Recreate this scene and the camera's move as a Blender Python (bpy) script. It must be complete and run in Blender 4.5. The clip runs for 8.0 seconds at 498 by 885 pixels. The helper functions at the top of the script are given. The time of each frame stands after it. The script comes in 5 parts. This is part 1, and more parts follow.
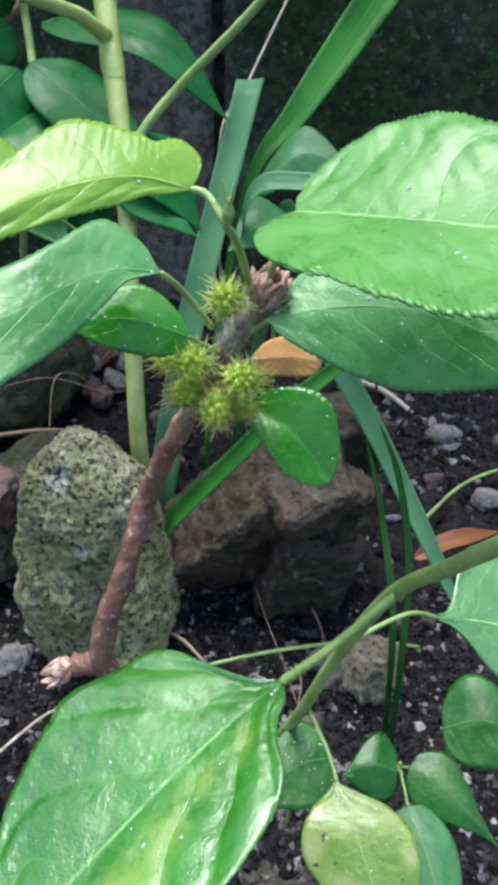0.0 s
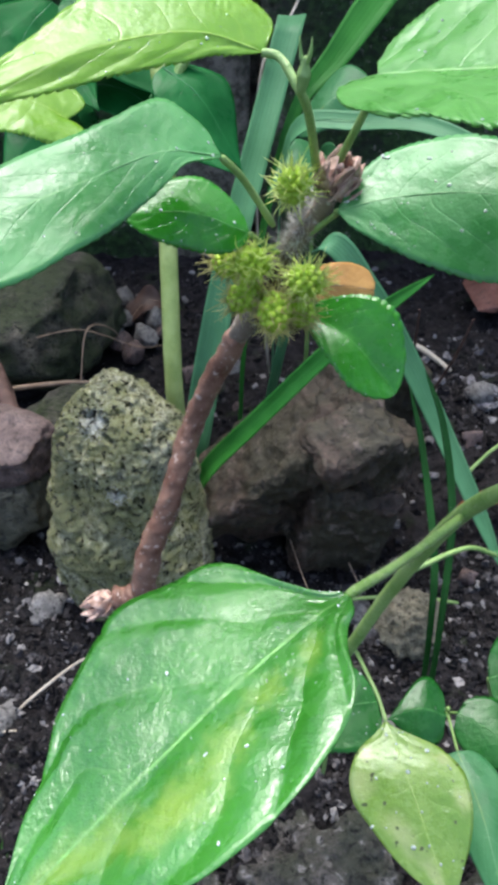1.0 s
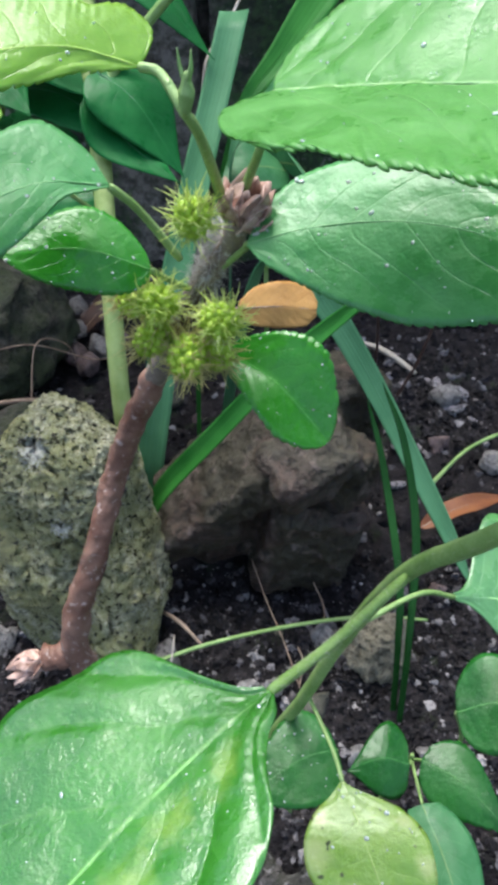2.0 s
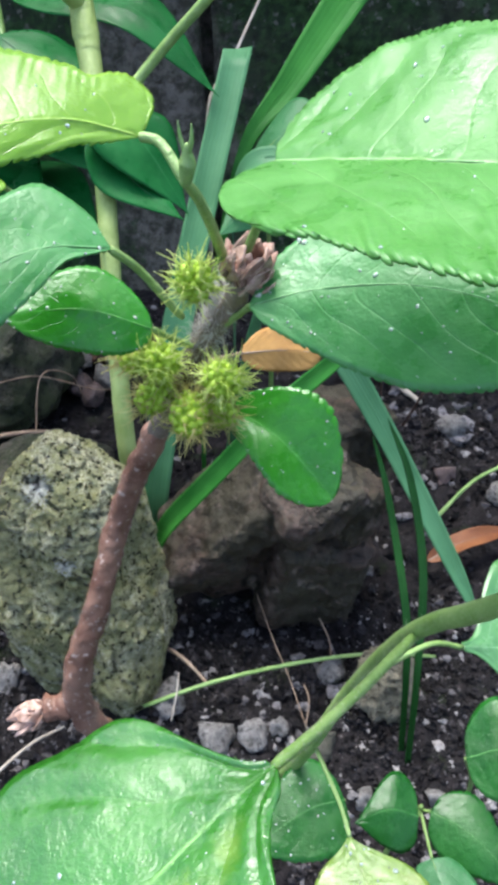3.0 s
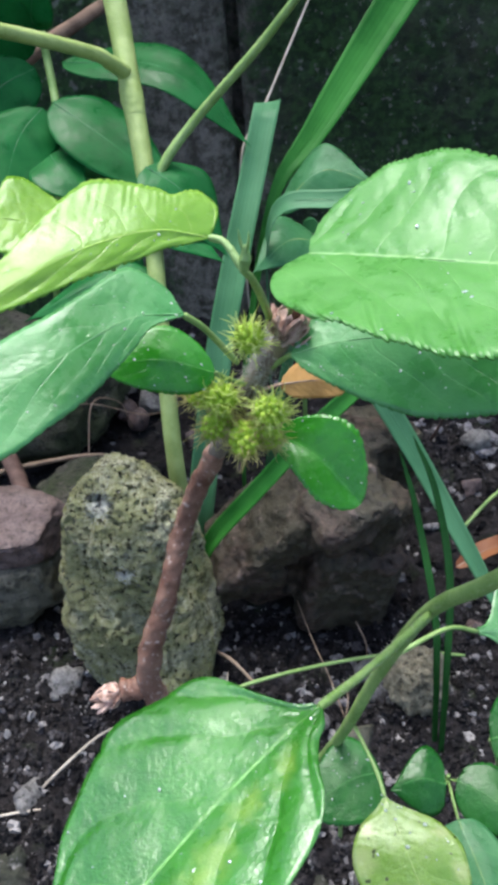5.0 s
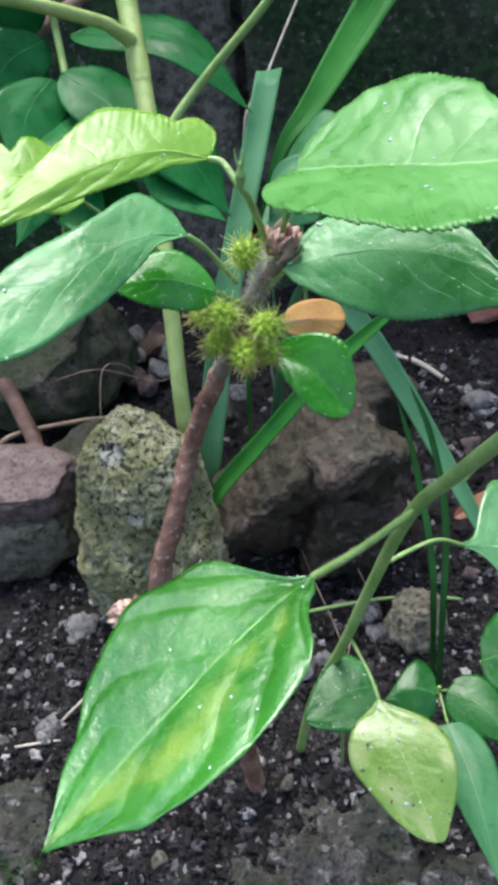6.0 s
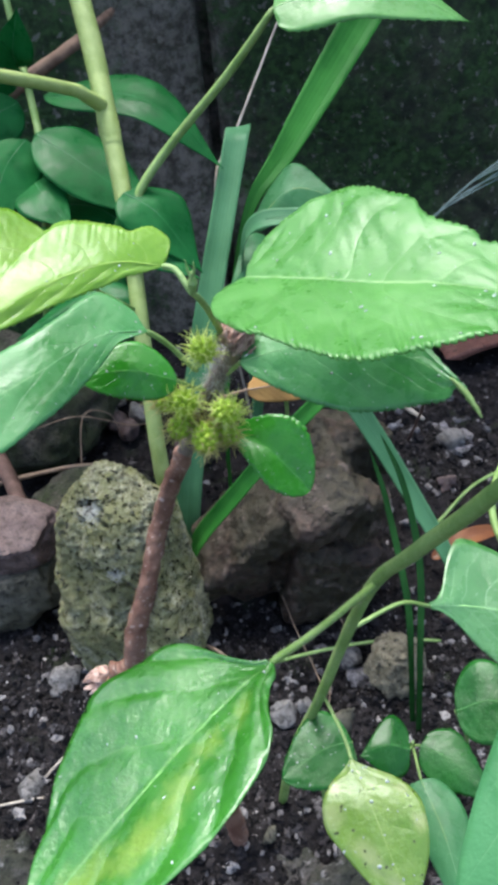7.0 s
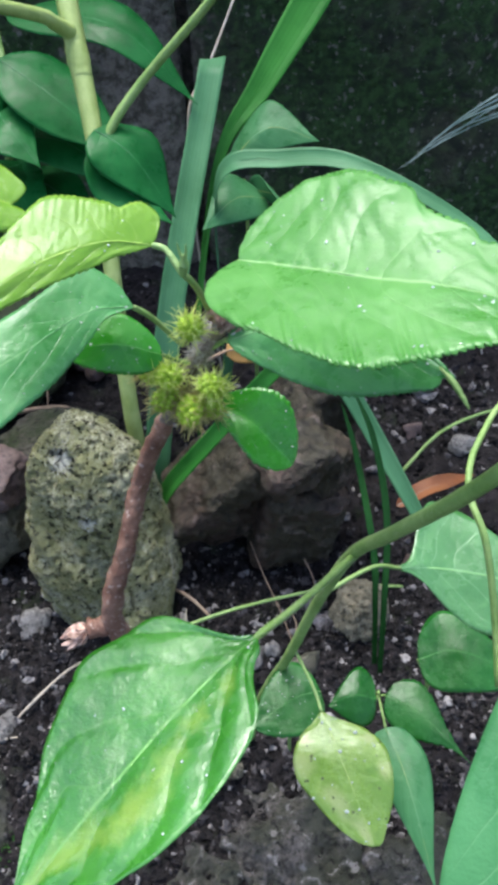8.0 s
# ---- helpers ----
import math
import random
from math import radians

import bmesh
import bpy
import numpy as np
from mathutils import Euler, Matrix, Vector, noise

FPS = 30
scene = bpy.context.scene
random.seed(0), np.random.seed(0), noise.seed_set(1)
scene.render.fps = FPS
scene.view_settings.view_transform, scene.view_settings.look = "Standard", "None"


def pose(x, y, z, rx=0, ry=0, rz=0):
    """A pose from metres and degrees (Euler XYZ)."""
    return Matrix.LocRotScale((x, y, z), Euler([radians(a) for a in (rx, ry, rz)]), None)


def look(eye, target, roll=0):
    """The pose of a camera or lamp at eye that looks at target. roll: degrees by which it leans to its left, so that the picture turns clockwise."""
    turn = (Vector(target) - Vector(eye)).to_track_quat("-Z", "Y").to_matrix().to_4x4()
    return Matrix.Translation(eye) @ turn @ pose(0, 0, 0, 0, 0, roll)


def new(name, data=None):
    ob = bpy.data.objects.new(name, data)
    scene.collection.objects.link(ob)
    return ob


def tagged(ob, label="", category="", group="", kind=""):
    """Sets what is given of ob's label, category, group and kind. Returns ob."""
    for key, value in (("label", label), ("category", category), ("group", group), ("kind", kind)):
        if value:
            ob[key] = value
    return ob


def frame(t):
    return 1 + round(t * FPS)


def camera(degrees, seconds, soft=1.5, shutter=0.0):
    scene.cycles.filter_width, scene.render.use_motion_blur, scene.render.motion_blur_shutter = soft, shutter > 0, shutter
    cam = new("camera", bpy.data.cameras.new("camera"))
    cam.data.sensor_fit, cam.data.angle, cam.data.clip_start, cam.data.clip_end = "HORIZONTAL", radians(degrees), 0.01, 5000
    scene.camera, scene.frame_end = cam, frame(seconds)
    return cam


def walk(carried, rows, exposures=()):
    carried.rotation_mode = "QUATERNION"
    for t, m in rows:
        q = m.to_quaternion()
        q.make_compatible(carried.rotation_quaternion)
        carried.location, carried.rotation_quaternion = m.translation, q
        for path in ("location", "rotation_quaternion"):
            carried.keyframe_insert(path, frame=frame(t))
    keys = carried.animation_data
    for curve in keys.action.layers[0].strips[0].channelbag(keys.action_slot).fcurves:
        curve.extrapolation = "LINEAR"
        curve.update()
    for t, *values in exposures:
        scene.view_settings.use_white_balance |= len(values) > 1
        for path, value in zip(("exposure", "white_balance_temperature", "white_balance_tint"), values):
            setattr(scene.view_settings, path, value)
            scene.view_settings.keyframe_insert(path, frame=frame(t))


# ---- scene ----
cam = camera(36.17, 8.0, 4.6)
METRES, EYE, TILT, LEAN, TURN = 0.22, 0.411, -38.0, 0.0, 0.0
ROWS = [
    (0, 0.00000, 0.00000, 0.00000, 0.000, 0.000, -0.000),
    (0.5, -0.00995, -0.01291, -0.01001, 0.740, 0.094, -0.132),
    (1, -0.04251, 0.05200, -0.07696, 1.681, -1.836, -0.735),
    (1.5, 0.01192, 0.09638, -0.04099, 0.446, -2.297, 0.374),
    (2.8, 0.02242, 0.21188, -0.00852, 0.103, -1.855, 1.722),
    (3, 0.02307, 0.16742, 0.02282, 0.412, -0.716, 1.492),
    (3.5, 0.02918, 0.12833, 0.02311, 1.079, -0.358, 2.117),
    (4, 0.00478, 0.03318, 0.01242, 2.118, 0.698, 1.751),
    (5.5, 0.01654, -0.06365, -0.00010, 3.166, 0.783, 3.248),
    (6, 0.02593, -0.12786, -0.07802, 3.639, -0.110, 3.383),
    (6.5, 0.06131, -0.18146, -0.05968, 3.850, 0.908, 5.230),
    (7, 0.07112, -0.16377, 0.00146, 2.818, 1.504, 4.827),
    (7.3, 0.06400, -0.14000, 0.02400, 0.917, -3.032, 4.400),
    (7.5, 0.06701, -0.14714, 0.04151, 0.446, -3.779, 4.445),
    (8, 0.04238, -0.16661, 0.07067, -0.166, -4.151, 3.867),
]
EXPOSURES = [(0, 1.48), (1.5, 1.5), (2.6, 1.58), (3.0, 1.74), (3.4, 1.54), (4.0, 1.54), (5.5, 1.48), (6.5, 1.55), (7.3, 1.46), (8.0, 1.49)]
walk(cam, [(t, pose(0, 0, EYE, TILT, LEAN, TURN) @ pose(METRES * x, METRES * y, METRES * z, 90 + pitch, roll, yaw)) for t, x, y, z, yaw, pitch, roll in ROWS], EXPOSURES)

# ---- light ----
world = bpy.data.worlds.new("overcast_sky")
scene.world = world
world.use_nodes = True
wn = world.node_tree
sky = wn.nodes.new("ShaderNodeTexSky")
sky.sky_type, sky.sun_disc = "NISHITA", False
sky.sun_elevation, sky.sun_rotation = radians(70), radians(-20)
sky.air_density, sky.dust_density, sky.ozone_density = 1.0, 3.0, 1.0
wn.nodes["Background"].inputs["Strength"].default_value = 0.14
pale = wn.nodes.new("ShaderNodeHueSaturation")
pale.inputs["Saturation"].default_value = 1.0
wn.links.new(sky.outputs[0], pale.inputs["Color"])
wn.links.new(pale.outputs[0], wn.nodes["Background"].inputs["Color"])
sun = new("sun", bpy.data.lights.new("sun", "SUN"))
sun.data.energy, sun.data.angle, sun.data.color = 1.75, radians(36), (0.95, 1.0, 0.97)
sun.matrix_world = look((-0.11 * 5, 0.2 + 0.30 * 5, 0.2 + 0.94 * 5), (0, 0.2, 0.2))

# ---- materials ----


class Nodes:
    """A small wrapper round one material's node tree."""

    def __init__(self, name):
        self.mat = bpy.data.materials.new(name)
        self.mat.use_nodes = True
        self.tree = self.mat.node_tree
        self.bsdf = self.tree.nodes["Principled BSDF"]
        self.out = self.tree.nodes["Material Output"]

    def add(self, kind):
        return self.tree.nodes.new(kind)

    def link(self, a, b):
        self.tree.links.new(a, b)

    def put(self, socket, value):
        if isinstance(value, bpy.types.NodeSocket):
            self.link(value, socket)
        elif value is not None:
            socket.default_value = value

    def noise(self, scale, detail=4.0, rough=0.55, vector=None, distort=0.0):
        node = self.add("ShaderNodeTexNoise")
        node.inputs["Scale"].default_value, node.inputs["Detail"].default_value = scale, detail
        node.inputs["Roughness"].default_value, node.inputs["Distortion"].default_value = rough, distort
        self.link(vector if vector is not None else self.coords(), node.inputs["Vector"])
        return node.outputs["Fac"]

    def voronoi(self, scale, feature="F1", vector=None):
        node = self.add("ShaderNodeTexVoronoi")
        node.feature = feature
        node.inputs["Scale"].default_value = scale
        self.link(vector if vector is not None else self.coords(), node.inputs["Vector"])
        return node.outputs["Distance"]

    def coords(self):
        return self.add("ShaderNodeTexCoord").outputs["Object"]

    def uv(self):
        split = self.add("ShaderNodeSeparateXYZ")
        self.link(self.add("ShaderNodeTexCoord").outputs["UV"], split.inputs[0])
        return split.outputs[0], split.outputs[1]

    def maths(self, op, a, b=0.0, c=0.0):
        node = self.add("ShaderNodeMath")
        node.operation = op
        for socket, value in zip(node.inputs, (a, b, c)):
            self.put(socket, value)
        return node.outputs[0]

    def span(self, value, a, b, lo=0.0, hi=1.0):
        node = self.add("ShaderNodeMapRange")
        node.interpolation_type = "SMOOTHSTEP"
        for socket, v in zip(node.inputs, (value, a, b, lo, hi)):
            self.put(socket, v)
        return node.outputs[0]

    def mix(self, fac, a, b, blend="MIX"):
        node = self.add("ShaderNodeMix")
        node.data_type, node.blend_type = "RGBA", blend
        self.put(node.inputs[0], fac)
        self.put(node.inputs[6], (*a, 1) if isinstance(a, tuple) else a)
        self.put(node.inputs[7], (*b, 1) if isinstance(b, tuple) else b)
        return node.outputs[2]

    def bump(self, height, strength, distance):
        node = self.add("ShaderNodeBump")
        node.inputs["Strength"].default_value, node.inputs["Distance"].default_value = strength, distance
        self.link(height, node.inputs["Height"])
        return node.outputs[0]

    def finish(self, colour, rough=0.6, normal=None, spec=0.5, translucent=0.0, trans_colour=None):
        self.put(self.bsdf.inputs["Base Color"], (*colour, 1) if isinstance(colour, tuple) else colour)
        self.put(self.bsdf.inputs["Roughness"], rough)
        self.put(self.bsdf.inputs["Specular IOR Level"], spec)
        if normal is not None:
            self.link(normal, self.bsdf.inputs["Normal"])
        if translucent:
            tr, mx = self.add("ShaderNodeBsdfTranslucent"), self.add("ShaderNodeMixShader")
            self.put(tr.inputs["Color"], trans_colour if trans_colour is not None else colour)
            mx.inputs[0].default_value = translucent
            self.link(self.bsdf.outputs[0], mx.inputs[1])
            self.link(tr.outputs[0], mx.inputs[2])
            self.link(mx.outputs[0], self.out.inputs[0])
        return self.mat


def leaf_material(name, dark, light, vein, rough=0.36, translucent=0.25, blotch=None, spec=0.6, specks=None, patches=(), wet=0.0, glitter=0.3, pale=0.35, sheen=0.16):
    """A leaf: u runs from base to tip, v across; the map "veins" holds the count of side veins passed and the way out to the margin."""
    n = Nodes(name)
    u, v = n.uv()
    side = n.maths("MULTIPLY", n.maths("ABSOLUTE", n.maths("SUBTRACT", v, 0.5)), 2.0)
    ribs = n.add("ShaderNodeUVMap")
    ribs.uv_map = "veins"
    split = n.add("ShaderNodeSeparateXYZ")
    n.link(ribs.outputs[0], split.inputs[0])
    off = n.maths("ABSOLUTE", n.maths("SUBTRACT", n.maths("FRACT", split.outputs[0]), 0.5))
    thin = n.maths("MULTIPLY", n.span(off, 0.0, 0.045, 1.0, 0.0), n.span(side, 0.55, 0.95, 1.0, 0.15))
    mid = n.span(side, 0.0, 0.03, 0.9, 0.0)
    net = n.voronoi(430, "DISTANCE_TO_EDGE")
    mesh = n.span(net, 0.0, 0.1, 1.0, 0.0)
    lines = n.maths("MAXIMUM", n.maths("MAXIMUM", n.maths("MULTIPLY", thin, pale), mid), n.maths("MULTIPLY", mesh, 0.03))
    tone = n.mix(n.span(n.noise(45, 5), 0.3, 0.72), dark, light)
    tone = n.mix(n.span(n.noise(420, 3), 0.35, 0.75, 0.0, 0.3), tone, light)
    if blotch is not None:
        grainy, ragged = n.noise(150, 4, 0.65), n.noise(420, 3)
        for u0, v0, size in patches:
            far = n.maths("SQRT", n.maths("ADD", n.maths("POWER", n.maths("SUBTRACT", u, u0), 2.0), n.maths("POWER", n.maths("MULTIPLY", n.maths("SUBTRACT", v, v0), 0.8), 2.0)))
            far = n.maths("ADD", far, n.maths("ADD", n.maths("MULTIPLY", n.maths("SUBTRACT", grainy, 0.5), 0.14), n.maths("MULTIPLY", n.maths("SUBTRACT", ragged, 0.5), 0.05)))
            tone = n.mix(n.span(far, size * 0.1, size * 1.35, 0.6, 0.0), tone, blotch)
    tone = n.mix(lines, tone, vein)
    if specks is not None:
        tone = n.mix(n.span(n.noise(330, 1), 0.69, 0.72), tone, specks)
    swell = n.noise(95, 2)
    grain, fine = n.noise(620, 3), n.noise(1700, 2)
    relief = n.maths("ADD", n.maths("ADD", n.maths("MULTIPLY", swell, 0.7), n.maths("MULTIPLY", grain, glitter)), n.maths("ADD", n.maths("MULTIPLY", fine, glitter * 0.5), n.maths("ADD", n.maths("MULTIPLY", mesh, -0.025), n.maths("MULTIPLY", thin, -0.12))))
    gloss = n.span(n.noise(90, 5, 0.65), 0.32, 0.68, max(0.08, rough - sheen), rough + sheen)
    n.bsdf.inputs["Coat Weight"].default_value, n.bsdf.inputs["Coat Roughness"].default_value = wet, 0.2
    return n.finish(tone, gloss, n.bump(relief, 0.45, 0.0012), spec, translucent, n.mix(0.6, tone, vein))


def blade_material(name, dark, light, rough=0.4):
    n = Nodes(name)
    u, v = n.uv()
    wave = n.maths("SINE", n.maths("MULTIPLY", v, 44.0))
    tone = n.mix(n.span(n.noise(30, 4), 0.3, 0.7), dark, light)
    tone = n.mix(n.span(wave, -0.2, 1.0, 0.0, 0.22), tone, light)
    tone = n.mix(n.span(n.maths("ABSOLUTE", n.maths("SUBTRACT", v, 0.5)), 0.0, 0.04, 0.5, 0.0), tone, light)
    return n.finish(tone, rough, n.bump(wave, 0.15, 0.0003), 0.15, 0.22, light + (1,) if isinstance(light, tuple) else light)


def stem_material(name, a, b, rough=0.5, speck=None, scale=1.0):
    n = Nodes(name)
    tone = n.mix(n.span(n.noise(70 * scale, 5), 0.3, 0.7), a, b)
    fine = n.noise(450 * scale, 4, 0.65)
    tone = n.mix(n.span(fine, 0.45, 0.8, 0.0, 0.4), tone, b)
    if speck is not None:
        tone = n.mix(n.span(n.noise(520 * scale, 3), 0.6, 0.67, 0.0, 0.85), tone, speck)
    return n.finish(tone, rough, n.bump(fine, 0.6, 0.0012), 0.45)


def rock_material(name, a, b, dirt_and_pit_shade, moss=None, scale=1.0, rough=0.75, bump=0.8, wet=None, spec=0.45, deep=0.005, lichen_and_glint=None, patch=34, spots=()):
    n = Nodes(name)
    big, mid, fine = n.noise(22 * scale, 5), n.noise(110 * scale, 6, 0.65), n.noise(520 * scale, 5, 0.7)
    tone = n.mix(n.span(mid, 0.3, 0.7), a, b)
    tone = n.mix(n.span(fine, 0.52, 0.64, 0.0, 0.85), tone, dirt_and_pit_shade)
    if moss is not None:
        tone = n.mix(n.span(n.maths("ADD", big, n.maths("MULTIPLY", fine, 0.35)), 0.52, 0.74, 0.0, 0.9), tone, moss)
    # Placed spots: pale patches that also paint the wet glints into the colour.
    if lichen_and_glint is not None and spots:
        for x, y, z, size in spots:
            near = n.add("ShaderNodeVectorMath")
            near.operation = "DISTANCE"
            n.link(n.coords(), near.inputs[0])
            near.inputs[1].default_value = (x, y, z)
            ragged = n.maths("ADD", near.outputs["Value"], n.maths("MULTIPLY", n.maths("SUBTRACT", fine, 0.5), 0.03))
            tone = n.mix(n.span(ragged, size * 0.3, size * 1.3, 0.75, 0.0), tone, lichen_and_glint)
    elif lichen_and_glint is not None:
        tone = n.mix(n.span(n.maths("ADD", n.noise(patch, 4, 0.6), n.maths("MULTIPLY", fine, 0.25)), 0.7, 0.82, 0.0, 0.6), tone, lichen_and_glint)
    # Pits are darkened in the colour too, painting the shade inside them.
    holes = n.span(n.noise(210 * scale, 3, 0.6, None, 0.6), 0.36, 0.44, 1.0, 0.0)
    tone = n.mix(n.maths("MULTIPLY", holes, 0.85), tone, dirt_and_pit_shade)
    pits = n.maths("SUBTRACT", n.span(n.voronoi(330 * scale), 0.0, 0.35), n.maths("MULTIPLY", holes, 1.6))
    height = n.maths("ADD", n.maths("MULTIPLY", mid, 0.7), n.maths("ADD", n.maths("MULTIPLY", fine, 0.5), n.maths("MULTIPLY", pits, 0.3)))
    gloss = n.span(n.noise(60, 4), 0.35, 0.65, rough - 0.12, min(1.0, rough + 0.15)) if wet is None else n.span(n.noise(45, 3), 0.42, 0.62, wet, rough)
    return n.finish(tone, gloss, n.bump(height, bump, deep), spec)


def soil_material():
    n = Nodes("dark_soil")
    big, mid, fine = n.noise(14, 5), n.noise(90, 6, 0.65), n.noise(480, 5, 0.7)
    tone = n.mix(n.span(mid, 0.3, 0.7), (0.006, 0.005, 0.0056), (0.03, 0.026, 0.028))
    tone = n.mix(n.span(fine, 0.52, 0.74, 0.0, 0.7), tone, (0.036, 0.032, 0.033))
    tone = n.mix(n.span(n.noise(26, 4), 0.58, 0.7, 0.0, 0.5), tone, (0.03, 0.045, 0.02))
    height = n.maths("ADD", n.maths("MULTIPLY", mid, 0.8), n.maths("MULTIPLY", fine, 0.6))
    return n.finish(tone, n.span(big, 0.35, 0.65, 0.6, 0.95), n.bump(height, 0.9, 0.004), 0.12)


def granule_material():
    n = Nodes("soil_crumbs")
    rnd = n.add("ShaderNodeNewGeometry").outputs["Random Per Island"]
    ramp = n.add("ShaderNodeValToRGB")
    stops = [(0.0, (0.005, 0.0042, 0.0047)), (0.45, (0.011, 0.0095, 0.0105)), (0.75, (0.025, 0.022, 0.0245)), (0.91, (0.12, 0.11, 0.114)), (1.0, (0.32, 0.3, 0.3))]
    while len(ramp.color_ramp.elements) < len(stops):
        ramp.color_ramp.elements.new(0.5)
    for e, (p, c) in zip(ramp.color_ramp.elements, stops):
        e.position, e.color = p, (*c, 1)
    n.link(rnd, ramp.inputs[0])
    fine = n.noise(700, 4)
    return n.finish(n.mix(n.span(fine, 0.4, 0.8, 0.0, 0.4), ramp.outputs[0], (0.03, 0.027, 0.028)), 0.85, n.bump(fine, 0.6, 0.0015), 0.2)


def wall_material():
    n = Nodes("mossy_concrete")
    big, mid, fine = n.noise(7, 5), n.noise(42, 6, 0.7), n.noise(210, 6, 0.75)
    tone = n.mix(n.span(mid, 0.3, 0.7), (0.05, 0.048, 0.036), (0.135, 0.128, 0.095))
    tone = n.mix(n.span(n.maths("ADD", big, n.maths("MULTIPLY", mid, 0.55)), 0.5, 0.78, 0.15, 0.95), tone, n.mix(n.span(n.noise(120, 4), 0.35, 0.65), (0.016, 0.048, 0.011), (0.05, 0.125, 0.032)))
    tone = n.mix(n.span(n.noise(38, 5, 0.65, None, 0.8), 0.46, 0.66, 0.0, 0.8), tone, (0.02, 0.026, 0.018))
    tone = n.mix(n.span(fine, 0.56, 0.68, 0.0, 0.7), tone, (0.012, 0.013, 0.011))
    tone = n.mix(n.span(n.noise(130, 3), 0.6, 0.68, 0.0, 0.6), tone, (0.28, 0.27, 0.24))
    place = n.add("ShaderNodeSeparateXYZ")
    n.link(n.coords(), place.inputs[0])
    aside = n.maths("ABSOLUTE", n.maths("ADD", place.outputs[0], 0.075))
    stain = n.maths("ADD", aside, n.maths("MULTIPLY", n.maths("SUBTRACT", n.noise(30, 5, 0.7), 0.5), 0.16))
    bare = n.mix(n.span(n.noise(95, 5, 0.7), 0.36, 0.64), (0.1, 0.085, 0.07), (0.34, 0.3, 0.26))
    tone = n.mix(n.span(stain, 0.03, 0.085, 0.85, 0.0), tone, bare)
    pits = n.span(n.voronoi(80), 0.0, 0.4)
    height = n.maths("ADD", n.maths("ADD", mid, n.maths("MULTIPLY", fine, 0.8)), n.maths("MULTIPLY", pits, 0.5))
    return n.finish(tone, 0.8, n.bump(height, 1.0, 0.012), 0.35)


def plain_material(name, a, b, rough=0.6, scale=120, translucent=0.0):
    n = Nodes(name)
    fine = n.noise(scale, 5)
    return n.finish(n.mix(n.span(fine, 0.3, 0.7), a, b), rough, n.bump(fine, 0.4, 0.0006), 0.45, translucent)


def water_material():
    n = Nodes("water_drop")
    n.bsdf.inputs["Transmission Weight"].default_value = 0.5
    n.bsdf.inputs["IOR"].default_value = 1.33
    return n.finish((0.85, 0.92, 0.88), 0.06, None, 0.9)


MULBERRY = leaf_material("mulberry_leaf", (0.04, 0.2, 0.046), (0.08, 0.31, 0.09), (0.17, 0.4, 0.15), 0.34, 0.22, spec=0.5, wet=0.12, glitter=0.3, pale=0.2)
BRIGHT = leaf_material("sunward_mulberry_leaf", (0.07, 0.255, 0.045), (0.118, 0.345, 0.08), (0.28, 0.48, 0.19), 0.35, 0.3, spec=0.5, wet=0.06, glitter=0.3, pale=0.16)
LIME = leaf_material("young_lime_leaf", (0.17, 0.38, 0.03), (0.26, 0.48, 0.055), (0.38, 0.55, 0.12), 0.27, 0.4, spec=0.6, glitter=0.25)
FRESH = leaf_material("fresh_green_leaf", (0.022, 0.2, 0.012), (0.045, 0.29, 0.024), (0.09, 0.36, 0.06), 0.28, 0.3, spec=0.55, wet=0.15, pale=0.2)
GLOSSY = leaf_material("glossy_leaf", (0.026, 0.17, 0.014), (0.055, 0.27, 0.03), (0.17, 0.38, 0.1), 0.27, 0.28, (0.27, 0.42, 0.08), 0.85, None, ((0.22, 0.34, 0.07), (0.38, 0.38, 0.06), (0.50, 0.33, 0.07), (0.60, 0.28, 0.095), (0.68, 0.27, 0.085), (0.80, 0.40, 0.105), (0.92, 0.5, 0.12)), 0.85, 0.6, 0.25)
PLAINGLOSS = leaf_material("plain_glossy_leaf", (0.05, 0.19, 0.045), (0.095, 0.28, 0.085), (0.26, 0.48, 0.23), 0.24, 0.25, spec=0.8, wet=0.6, glitter=0.5, pale=0.55)
YELLOWING = leaf_material("yellowing_leaf", (0.13, 0.28, 0.028), (0.23, 0.37, 0.06), (0.3, 0.44, 0.11), 0.2, 0.25, (0.5, 0.54, 0.24), 0.7, (0.04, 0.05, 0.015), ((0.3, 0.9, 0.08), (0.5, 0.92, 0.12), (0.75, 0.75, 0.12), (0.93, 0.6, 0.12), (0.35, 0.1, 0.06), (0.6, 0.08, 0.07)), 0.5, 0.5, 0.25)
WEED = leaf_material("weed_leaf", (0.008, 0.08, 0.01), (0.021, 0.15, 0.023), (0.045, 0.2, 0.04), 0.28, 0.25, spec=0.4, wet=0.08, glitter=0.5, pale=0.2)
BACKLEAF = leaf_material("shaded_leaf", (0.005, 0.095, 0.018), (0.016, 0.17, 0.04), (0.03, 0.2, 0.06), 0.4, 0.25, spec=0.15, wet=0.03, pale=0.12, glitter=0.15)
BLUELEAF = leaf_material("bluish_leaf", (0.035, 0.16, 0.052), (0.07, 0.25, 0.095), (0.2, 0.4, 0.2), 0.36, 0.25, spec=0.3)
BLADE = blade_material("grass_blade", (0.065, 0.2, 0.09), (0.11, 0.29, 0.14))
BLADE_DARK = blade_material("dark_grass_blade", (0.016, 0.13, 0.016), (0.055, 0.26, 0.042))
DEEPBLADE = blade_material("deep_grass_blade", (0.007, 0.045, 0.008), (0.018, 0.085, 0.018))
GREENSTEM = stem_material("green_stem", (0.15, 0.27, 0.06), (0.27, 0.4, 0.13), 0.45)
